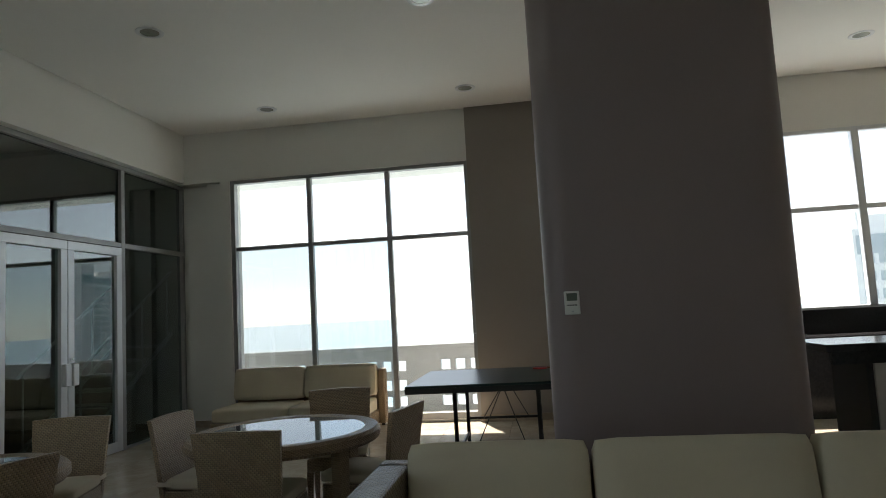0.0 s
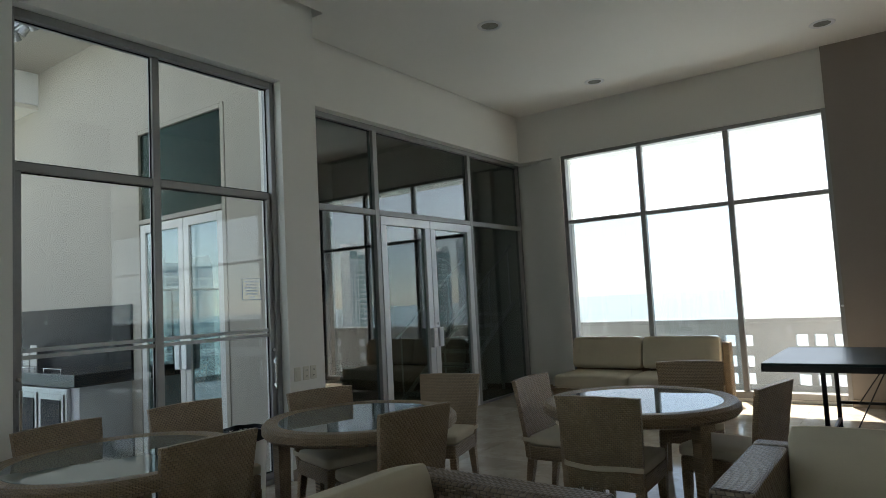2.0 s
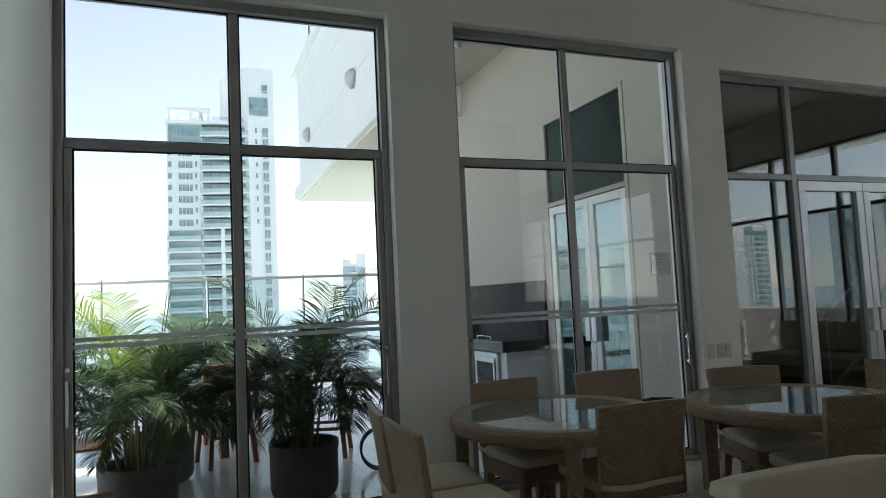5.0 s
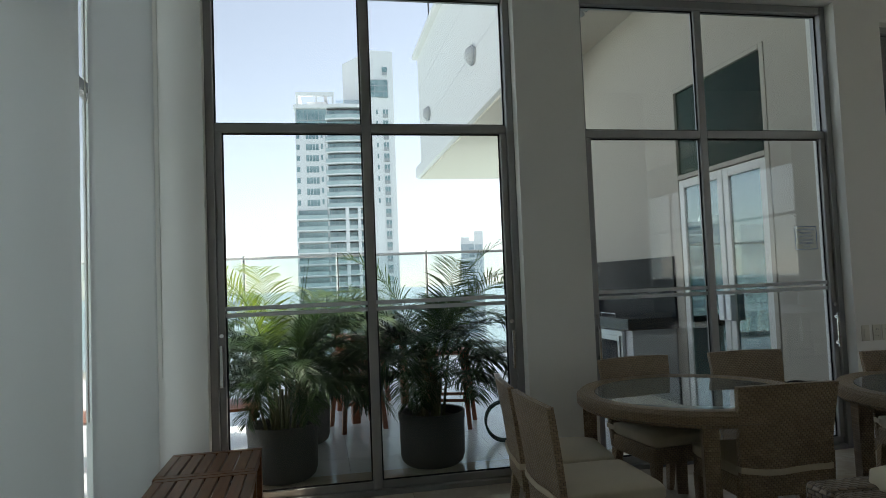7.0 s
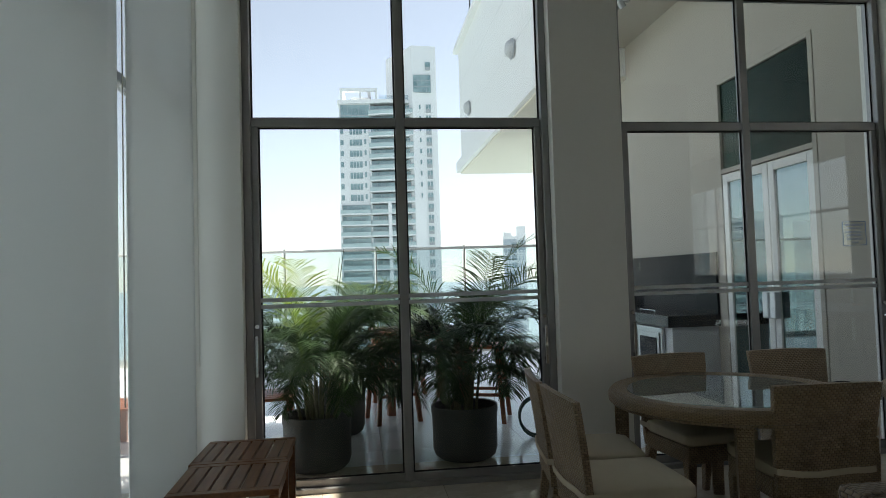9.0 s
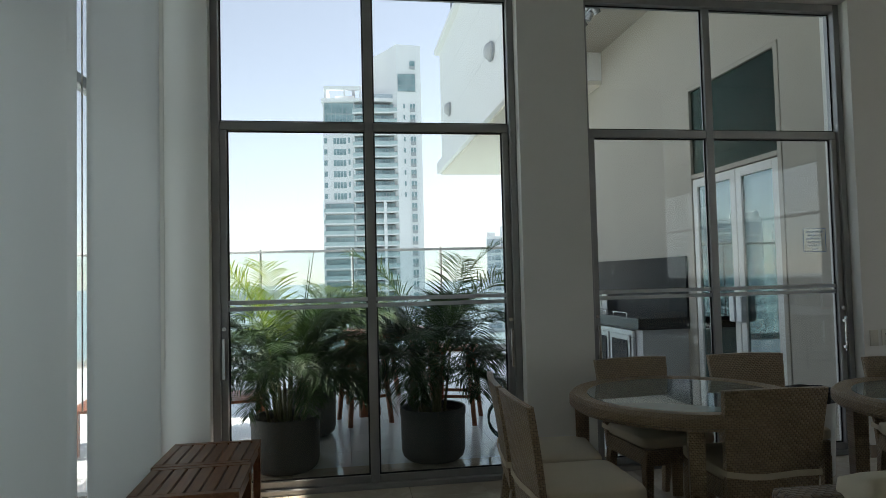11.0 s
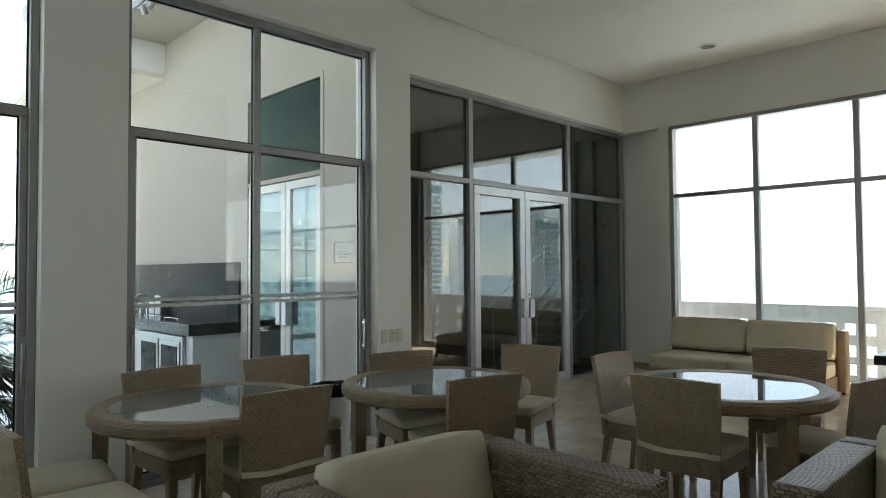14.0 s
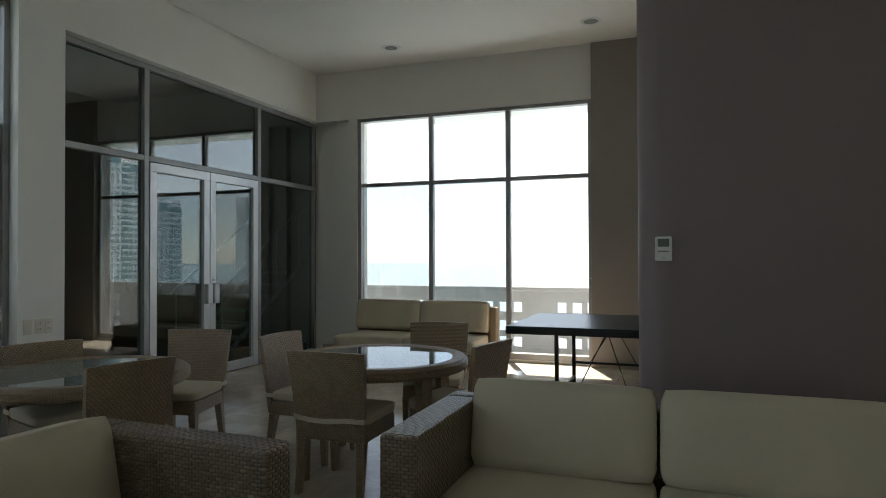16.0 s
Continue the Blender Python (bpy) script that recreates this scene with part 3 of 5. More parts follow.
def south_window():
    w = thing("window_6", "tall aluminium window hidden by roller blinds", "window", kind="structure")
    y = YS - 0.15
    xs = (-3.74, -2.1, -0.45, 1.17)
    bars("window_frame", w, M_ALU, ((xs[0], xs[-1], y - 0.04, y + 0.04, 3.69, 3.75), (xs[0], xs[-1], y - 0.04, y + 0.04, 0, 0.06)))
    for x in xs:
        bars("mullion", w, M_ALU, ((x - 0.03, x + 0.03, y - 0.04, y + 0.04, 0.06, 3.69),))
    for a, b in zip(xs, xs[1:]):
        bars("transom", w, M_ALU, ((a + 0.03, b - 0.03, y - 0.03, y + 0.03, ZM - 0.03, ZM + 0.03),))
        pane(w, (a + 0.03, b - 0.03, y - 0.004, y + 0.004, 0.06, ZM - 0.03))
        pane(w, (a + 0.03, b - 0.03, y - 0.004, y + 0.004, ZM + 0.03, 3.69))


south_window()


def roller_blind(x0, x1, y):
    b = thing("roller_blind", "lowered white cloth roller blind in front of the window", "blind", "roller blinds")
    bm = bmesh.new()
    nx, nz = 14, 2
    grid = [[bm.verts.new((x0 + (x1 - x0) * i / nx, y + 0.004 * math.sin(i * 1.1) * (1 - k / nz), 0.03 + 3.9 * k / nz)) for i in range(nx + 1)] for k in range(nz + 1)]
    for k in range(nz):
        for i in range(nx):
            bm.faces.new((grid[k][i], grid[k][i + 1], grid[k + 1][i + 1], grid[k + 1][i]))
    cloth = part("cloth", bm, M_BLIND, b, smooth=True)
    sol = cloth.modifiers.new("thick", "SOLIDIFY")
    sol.thickness = 0.0015
    part("roller", rod(bmesh.new(), (x0, y, 3.98), (x1, y, 3.98), 0.035, n=14), M_WHITEALU, b)
    part("bottom_bar", rod(bmesh.new(), (x0, y, 0.035), (x1, y, 0.035), 0.012), M_WHITEALU, b)
    bm = bmesh.new()
    rod(bm, (x0 + 0.02, y + 0.03, 0.9), (x0 + 0.02, y + 0.03, 3.95), 0.003, n=6)
    part("cord", bm, M_PLASTIC, b)


roller_blind(-3.63, -2.47, -0.35)
roller_blind(-2.36, -0.72, -0.35)
roller_blind(-0.60, 1.25, -0.35)

# ---- furniture ----


def slab_back(bm, w0, w1, z0, z1, y0, y1, t, nx=6, nz=8):
    """A woven back rest, wider at the top, leaning and slightly hollow."""
    front, rear = [], []
    for k in range(nz + 1):
        s = k / nz
        w, y, z = w0 + (w1 - w0) * s, y0 + (y1 - y0) * s ** 1.4, z0 + (z1 - z0) * s
        ra, rb = [], []
        for i in range(nx + 1):
            u = 2 * i / nx - 1
            dip = 0.018 * (1 - u * u) * s
            lift = 0.006 * (1 - u * u) if k == nz else 0
            ra.append(bm.verts.new((u * w / 2, y - dip, z + lift)))
            rb.append(bm.verts.new((u * w / 2, y - dip - t, z + lift)))
        front.append(ra)
        rear.append(rb)
    for k in range(nz):
        for i in range(nx):
            bm.faces.new((front[k][i], front[k][i + 1], front[k + 1][i + 1], front[k + 1][i]))
            bm.faces.new((rear[k][i + 1], rear[k][i], rear[k + 1][i], rear[k + 1][i + 1]))
        bm.faces.new((rear[k][0], front[k][0], front[k + 1][0], rear[k + 1][0]))
        bm.faces.new((front[k][nx], rear[k][nx], rear[k + 1][nx], front[k + 1][nx]))
    for i in range(nx):
        bm.faces.new((front[nz][i], front[nz][i + 1], rear[nz][i + 1], rear[nz][i]))
        bm.faces.new((rear[0][i], rear[0][i + 1], front[0][i + 1], front[0][i]))
    return bm


def taper_leg(bm, x, y, z0, z1, a0, a1, dx=0.0, dy=0.0):
    lo = [bm.verts.new((x + dx + sx * a0, y + dy + sy * a0, z0)) for sx, sy in ((-1, -1), (1, -1), (1, 1), (-1, 1))]
    hi = [bm.verts.new((x + sx * a1, y + sy * a1, z1)) for sx, sy in ((-1, -1), (1, -1), (1, 1), (-1, 1))]
    for i in range(4):
        bm.faces.new((lo[i], lo[(i + 1) % 4], hi[(i + 1) % 4], hi[i]))
    bm.faces.new(lo[::-1])
    bm.faces.new(hi)
    return bm


def dining_chair():
    """Faces +y; origin on the floor below the seat's middle."""
    c = thing("dining_chair", "tan woven cane dining chair with a cream tied seat cushion", "chair", "chairs round the glass tables")
    part("backrest", slab_back(bmesh.new(), 0.44, 0.51, 0.33, 0.862, -0.205, -0.27, 0.032), M_WICKER, c, smooth=True)
    bx("seat_frame", (-0.225, 0.225, -0.205, 0.235, 0.32, 0.415), M_WICKER, c, bevel=0.012, seg=2)
    part("seat_cushion", pad(bmesh.new(), 0.46, 0.46, 0.085, Matrix.Translation((0, 0.02, 0.410))), M_FABRIC, c, "cream canvas seat cushion")
    for x, y, dx, dy in ((-0.2, 0.205, -0.004, 0.004), (0.2, 0.205, 0.004, 0.004), (-0.195, -0.20, -0.01, -0.05), (0.195, -0.20, 0.01, -0.05)):
        part("leg", taper_leg(bmesh.new(), x, y, 0, 0.325, 0.017, 0.026, dx, dy), M_WICKER, c)
    s = bmesh.new()
    path = [(-0.238, -0.15), (-0.240, -0.20), (-0.236, -0.255)] + [(-0.2 + 0.08 * k, -0.262) for k in range(6)] + [(0.236, -0.255), (0.240, -0.20), (0.238, -0.15)]
    rows = []
    for x, y in path:
        z = 0.435 + 0.06 * abs(x) + 0.005 * math.sin(17 * x)
        rows.append([s.verts.new(q) for q in ((x, y, z), (x, y, z + 0.028), (x * 0.985, y + 0.004, z + 0.028), (x * 0.985, y + 0.004, z))])
    for a, b in zip(rows, rows[1:]):
        for k in range(4):
            s.faces.new((a[k], a[(k + 1) % 4], b[(k + 1) % 4], b[k]))
    s.faces.new(rows[0])
    s.faces.new(rows[-1][::-1])
    part("strap", s, M_FABRIC, c, "cream canvas tie strap")
    return c


def place_chairs():
    first = dining_chair()
    spots = CHAIRS
    first.matrix_basis = pose(*spots[0][:2], 0, 0, 0, spots[0][2])
    for x, y, a in spots[1:]:
        copy_thing(first, pose(x, y, 0, 0, 0, a))


# seat middle x, y and the way each faces (0 is +y, 90 is -x)
CHAIRS = (
    (-0.95, 4.69, 2), (-0.41, 5.22, 78), (-0.87, 6.01, 193), (-1.48, 5.15, -90),
    (-2.03, 3.82, 77), (-2.44, 4.88, 194), (-2.69, 4.09, -107),
    (-2.50, 2.77, 86), (-3.17, 2.63, -84), (-3.13, 3.36, -95),
    (-2.88, 1.85, -8), (-2.36, 1.82, 0),
)
place_chairs()


def dining_table():
    t = thing("dining_table", "round woven cane table with an inset glass top", "table", "round glass tables")
    R, r, n = 0.625, 0.525, 56
    prof = [(r, 0.675), (R - 0.02, 0.665), (R, 0.685), (R, 0.725), (R - 0.02, 0.745), (r + 0.015, 0.745), (r, 0.738)]
    part("rim", lathe(bmesh.new(), prof, n, closed=True), M_WICKER_RIM, t, "woven cane rim", smooth=True)
    part("tabletop", lathe(bmesh.new(), [(r - 0.001, 0.722), (r - 0.001, 0.736), (r - 0.006, 0.739)], n), M_TABLETOP, t, "grey green glass top")
    for k in range(4):
        a = radians(45 + 90 * k)
        g = bmesh.new()
        taper_leg(g, 0, 0, 0, 0.67, 0.032, 0.038)
        bmesh.ops.transform(g, matrix=Matrix.Translation((0.555 * math.cos(a), 0.555 * math.sin(a), 0)) @ Matrix.Rotation(a, 4, "Z"), verts=g.verts[:])
        part("leg", g, M_WICKER, t)
    return t


TABLES = ((-0.95, 5.12, 12), (-2.40, 3.99, 30), (-2.85, 2.63, 22))
first_table = dining_table()
first_table.matrix_basis = pose(*TABLES[0][:2], 0, 0, 0, TABLES[0][2])
for tx, ty, ta in TABLES[1:]:
    copy_thing(first_table, pose(tx, ty, 0, 0, 0, ta))


def sofa(label, width, depth, seats, arms, m, group="", back_h=0.73, arm_w=0.16, mat=None, low=0.0, pad_top=0.83, shares=None):
    """Faces +y; x runs along it; origin at the middle of its footprint."""
    s = thing("sofa" if seats > 1 else "armchair", label, "sofa" if seats > 1 else "armchair", group, m)
    mat = mat or M_WICKER2
    w, d = width / 2, depth / 2
    x0, x1 = -w + (arm_w if arms[0] else 0), w - (arm_w if arms[1] else 0)
    bx("base", (x0, x1, -d + 0.12, d - 0.01, 0.06, 0.27 - low), mat, s, bevel=0.015, seg=2)
    bx("back_frame", (-w, w, -d, -d + 0.12, 0.04, back_h), mat, s, bevel=0.018, seg=2)
    end = -d + 0.17 if low else d
    if arms[0]:
        bx("arm", (-w, -w + arm_w, -d + 0.12, end, 0.04, back_h), mat, s, bevel=0.018, seg=2)
    if arms[1]:
        bx("arm", (w - arm_w, w, -d + 0.12, end, 0.04, back_h), mat, s, bevel=0.018, seg=2)
    for sx in (-w + 0.06, w - 0.06):
        for sy in (-d + 0.06, d - 0.06):
            bx("foot", (sx - 0.02, sx + 0.02, sy - 0.02, sy + 0.02, 0, 0.06), M_BLACK, s)
    shares = shares or [1.0] * seats
    for i in range(seats):
        step = (x1 - x0) * shares[i] / sum(shares)
        cx = x0 + (x1 - x0) * sum(shares[:i]) / sum(shares) + step / 2
        part("seat_cushion", pad(bmesh.new(), step - 0.01, depth - 0.14, 0.17, Matrix.Translation((cx, 0.06, 0.268 - low)), 0.10), M_FABRIC, s, "cream canvas seat cushion")
        mm = Matrix.Translation((cx, -d + 0.205, pad_top - 0.41)) @ Matrix.Rotation(radians(11), 4, "X") @ pose(0, 0, 0.20, 90, 0, 0) @ Matrix.Translation((0, 0, -0.085))
        part("back_cushion", pad(bmesh.new(), step - 0.015, 0.42, 0.17, mm, 0.09), M_FABRIC, s, "cream canvas back cushion")
    return s


sofa("woven cane sofa with cream canvas cushions before the pillar", 3.10, 0.90, 3, (True, True), pose(1.47, 3.80, 0, 0, 0, 180), "lounge seats", pad_top=0.84, shares=(0.96, 0.96, 0.86))
sofa("woven cane armchair with one cream back cushion", 1.10, 0.95, 1, (True, True), pose(-0.845, 2.63, 0, 0, 0, -92), "lounge seats", pad_top=0.80)
sofa("woven cane two-seat sofa with cream cushions by the window", 2.08, 0.92, 2, (True, False), pose(-2.37, 9.19, 0, 0, 0, 180), "lounge seats", 0.75, 0.09, M_WICKER, low=0.05, pad_top=0.83)


def slat_table():
    t = thing("side_table", "low slatted side table of oiled reddish teak", "side table", "slatted side tables")
    w, h, b = 0.262, 0.42, 0.05
    for x0, x1, y0, y1 in ((-w, w, -w, -w + b), (-w, w, w - b, w), (-w, -w + b, -w + b, w - b), (w - b, w, -w + b, w - b)):
        bx("top_rail", (x0, x1, y0, y1, h - 0.03, h), M_TEAK, t, bevel=0.004)
    n = 6
    gap = (2 * w - 2 * b) / n
    slat = None
    for i in range(n):
        a = -w + b + gap * i
        slat = bx("slat", (a + 0.005, a + gap - 0.005, -w + b + 0.001, w - b - 0.001, h - 0.022, h - 0.001), M_TEAK, t, bevel=0.003)
    for x in (-w + 0.025, w - 0.025):
        for y in (-w + 0.025, w - 0.025):
            bx("leg", (x - 0.022, x + 0.022, y - 0.022, y + 0.022, 0, h - 0.031), M_TEAK, t, bevel=0.003)
    for x in (-w + 0.012, w - 0.03):
        bx("apron", (x, x + 0.018, -w + 0.048, w - 0.048, h - 0.085, h - 0.031), M_TEAK, t)
    return t


st = slat_table()
st.matrix_basis = pose(-3.475, -0.035, 0, 0, 0, 90)
copy_thing(st, pose(-2.945, -0.015, 0, 0, 0, 91))


def pingpong():
    t = thing("table_tennis_table", "dark green table tennis table on a black steel frame", "ping-pong table", m=pose(0, 0, 0))
    x0, x1, y0, y1, z = -0.53, 2.21, 6.97, 8.495, 0.78
    xm = (x0 + x1) / 2
    for a, b in ((x0, xm - 0.004), (xm + 0.004, x1)):
        bx("tabletop", (a, b, y0, y1, z - 0.022, z), M_PPTOP, t, bevel=0.003)
        fr = bmesh.new()
        box(fr, a, b, y0, y0 + 0.02, z - 0.072, z - 0.022)
        box(fr, a, b, y1 - 0.02, y1, z - 0.072, z - 0.022)
        box(fr, a, a + 0.02, y0 + 0.02, y1 - 0.02, z - 0.072, z - 0.022)
        box(fr, b - 0.02, b, y0 + 0.02, y1 - 0.02, z - 0.072, z - 0.022)
        part("apron", fr, M_BLACK, t)
    for yy in (y0 + 0.01, y1 - 0.02):
        bx("edge_line", (x0 + 0.004, x1 - 0.004, yy, yy + 0.012, z + 0.0005, z + 0.0015), M_PPTOP, t)
    for lx, far in ((-0.10, 0), (0.69, 1), (1.13, 0), (1.87, 1)):
        for ly in (7.23, 8.25):
            bx("leg", (lx - 0.018, lx + 0.018, ly - 0.018, ly + 0.018, 0, z - 0.072), M_BLACK, t, bevel=0.004)
        bx("leg_brace", (lx - 0.012, lx + 0.012, 7.25, 8.23, 0.10, 0.13), M_BLACK, t)
    for ly in (7.23, 8.25):
        for a, b in ((-0.082, 0.672), (1.148, 1.852)):
            bx("stretcher", (a, b, ly - 0.012, ly + 0.012, 0.10, 0.125) if ly < 8 else (a, b, ly - 0.012, ly + 0.012, 0.26, 0.285), M_BLACK, t)
    for ly, zz in ((7.26, 0.12), (8.22, 0.27)):
        for a, b in ((0.07, 0.35), (0.57, 0.35)):
            part("stay", rod(bmesh.new(), (a, ly, zz), (b, ly + (0.15 if ly < 8 else -0.15), z - 0.07), 0.005, n=6), M_BLACK, t)
    bat = thing("table_tennis_bat", "red rubber bat lying on the green table", "bat", m=pose(0.72, 8.20, z, 0, 0, 20))
    part("blade", lathe(bmesh.new(), [(0.078, 0.002), (0.08, 0.006), (0.08, 0.012), (0.078, 0.015)], 24), M_RED, bat)
    bx("handle", (0.075, 0.18, -0.014, 0.014, 0.0, 0.02), M_TEAK, bat, bevel=0.004)


pingpong()


def bin_with_bag():
    b = thing("waste_bin", "pale waste bin lined with a black bag", "bin", m=pose(-3.58, 3.98, 0))
    part("body", lathe(bmesh.new(), [(0.13, 0), (0.16, 0.55), (0.15, 0.55), (0.125, 0.02)], 24), M_PLASTIC, b, smooth=True)
    g = lathe(bmesh.new(), [(0.166, 0.50), (0.172, 0.53), (0.168, 0.575), (0.156, 0.58), (0.148, 0.54), (0.12, 0.2)], 28)
    for v in g.verts:
        v.co.z += 0.003 * math.sin(7 * math.atan2(v.co.y, v.co.x))
    part("bag", g, M_BAG, b, "black plastic liner", smooth=True)


bin_with_bag()

# ---- fittings ----


def downlight(x, y):
    d = thing("downlight", "recessed round ceiling lamp, switched off", "ceiling lamp", "ceiling downlights", pose(x, y, ZC))
    part("ring", lathe(bmesh.new(), [(0.085, 0.02), (0.085, -0.004), (0.10, -0.010), (0.125, -0.006), (0.128, 0.0), (0.12, 0.02)], 32, closed=True), M_WHITEALU, d, smooth=True)
    part("reflector", lathe(bmesh.new(), [(0.086, -0.003), (0.06, 0.004), (0.035, 0.006), (0.02, -0.004)], 24), M_LAMPGLASS, d, smooth=True)
    return d


dl = downlight(-2.67, 6.40)
for x, y in ((-2.58, 8.86), (0.03, 8.82), (-0.09, 6.40), (4.43, 8.43), (4.43, 6.40), (-2.67, 3.9), (-0.09, 3.9)):
    copy_thing(dl, pose(x, y, ZC))


def thermostat():
    t = thing("thermostat", "white wall thermostat with a small display", "thermostat", m=pose(0.945, 4.83, 1.465))
    bx("case", (-0.044, 0.044, -0.022, 0.0, -0.068, 0.068), M_PLASTIC, t, bevel=0.006, seg=2)
    bx("display", (-0.030, 0.030, -0.0245, -0.0222, 0.012, 0.056), M_SCREEN, t)
    for i in range(4):
        bx("button", (-0.028 + i * 0.015, -0.019 + i * 0.015, -0.025, -0.0222, -0.018, -0.010), M_BLACK, t)
    bx("button", (-0.007, 0.007, -0.025, -0.0222, -0.054, -0.046), M_PANEL, t)


thermostat()


def socket(y, holes):
    s = thing("wall_socket" if holes else "switch_plate", "beige plastic plate set in the white wall", "socket" if holes else "switch", "wall plates", pose(WA, y, 0.885))
    bx("plate", (0.0, 0.008, -0.036, 0.036, -0.06, 0.06), M_BEIGE, s, bevel=0.003)
    for z in ((-0.025, 0.025) if holes else ()):
        bx("outlet", (0.0082, 0.011, -0.017, 0.017, z - 0.016, z + 0.016), M_BEIGE, s, bevel=0.001)
        for k in (-0.007, 0.007):
            bx("slot", (0.0112, 0.0118, k - 0.0015, k + 0.0015, z - 0.006, z + 0.006), M_BLACK, s)
    if not holes:
        bx("rocker", (0.0082, 0.012, -0.017, 0.017, -0.032, 0.032), M_BEIGE, s, bevel=0.002)


for y, h in ((4.70, False), (4.80, True), (4.885, True)):
    socket(y, h)


def sign():
    s = thing("notice", "small printed notice stuck on the sliding glass door", "sign", m=pose(GA + 0.0085, 4.36, 1.635, 90, 0, 90))
    bx("sheet", (-0.10, 0.10, -0.095, 0.095, -0.002, 0.0), M_CLEAR, s, "clear film")
    fr = bmesh.new()
    for d in ((-0.096, 0.096, 0.086, 0.090), (-0.096, 0.096, -0.090, -0.086), (-0.096, -0.092, -0.086, 0.086), (0.092, 0.096, -0.086, 0.086)):
        box(fr, *d, 0.0005, 0.0012)
    part("border", fr, M_BLUE, s)
    for i, line in enumerate(("ABSTENERSE DE", "PASAR A LA", "ZONA SOCIAL Y", "ASCENSORES", "DESTILANDO", "AGUA")):
        c = bpy.data.curves.new("words", "FONT")
        c.body, c.size, c.align_x, c.extrude = line, 0.021, "CENTER", 0.0004
        c.offset = 0.0
        c.materials.append(M_BLUE)
        o = new("words", c)
        o.parent = s
        o.location = (0, 0.058 - i * 0.0265, 0.001)


sign()


def bar_counter():
    c = thing("bar_counter", "kitchen bar with a dark polished top and pale front", "counter", m=pose(0, 0, 0))
    bx("worktop", (2.85, 6.3, 6.22, 6.98, 0.99, 1.05), M_GRANITE, c, bevel=0.006, seg=2)
    bx("edge", (2.89, 6.3, 6.24, 6.28, 0.90, 0.989), M_GRANITE, c)
    bx("front_panel", (3.20, 6.3, 6.30, 6.34, 0.0, 0.989), M_FRONT, c)
    bx("end_panel", (3.14, 3.19, 6.30, 6.90, 0.0, 0.989), M_GRANITE, c)
    b = thing("kitchen_counter", "dark kitchen worktop below the window", "counter", m=pose(0, 0, 0))
    bx("worktop", (2.6, 9.5, 9.02, 9.62, 0.88, 0.93), M_GRANITE, b, bevel=0.005)
    bx("body", (2.62, 9.5, 9.06, 9.62, 0.0, 0.879), M_GRANITE, b)
    bx("splashback", (2.6, 9.5, 9.622, 9.645, 0.93, 1.22), M_GRANITE, b)


bar_counter()

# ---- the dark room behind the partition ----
# closed box whose dark colour stands in for an unlit lobby
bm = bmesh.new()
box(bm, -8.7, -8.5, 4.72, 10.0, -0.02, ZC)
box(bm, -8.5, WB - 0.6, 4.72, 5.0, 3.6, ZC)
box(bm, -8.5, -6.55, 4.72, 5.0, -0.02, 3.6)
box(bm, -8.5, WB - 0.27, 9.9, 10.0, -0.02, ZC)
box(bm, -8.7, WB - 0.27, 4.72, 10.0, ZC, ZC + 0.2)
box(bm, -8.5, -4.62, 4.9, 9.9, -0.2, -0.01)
structure("wall_lobby", bm, M_DIM_ROOM, "lobby walls coloured dark as a dim room behind tinted glass", "wall")


def stair():
    s = thing("stair", "pale steel stair in the dim lobby", "stair", m=pose(1.35, 0.3, 0))
    for i in range(7):
        bx("tread", (-6.6, -5.9, 7.6 + 0.26 * i, 7.86 + 0.26 * i, 0.16 + 0.17 * i, 0.20 + 0.17 * i), M_PANEL, s)
    for x in (-6.62, -5.88):
        part("stringer", rod(bmesh.new(), (x, 7.5, 0.05), (x, 9.5, 1.36), 0.03), M_WHITEALU, s)
        part("handrail", rod(bmesh.new(), (x, 7.5, 0.95), (x, 9.5, 2.25), 0.02), M_WHITEALU, s)
        for i in range(4):
            y = 7.6 + 0.6 * i
            part("baluster", rod(bmesh.new(), (x, y, 0.1 + 0.65 * (y - 7.5)), (x, y, 1.0 + 0.65 * (y - 7.5)), 0.012), M_WHITEALU, s)


stair()

# ---- the terrace ----
bm = bmesh.new()
box(bm, -13.0, -4.11, -6.0, 4.7, -0.30, -0.03)
terrace = structure("terrace", bm, M_JOINT, "terrace paved with matt grey tiles", "terrace")


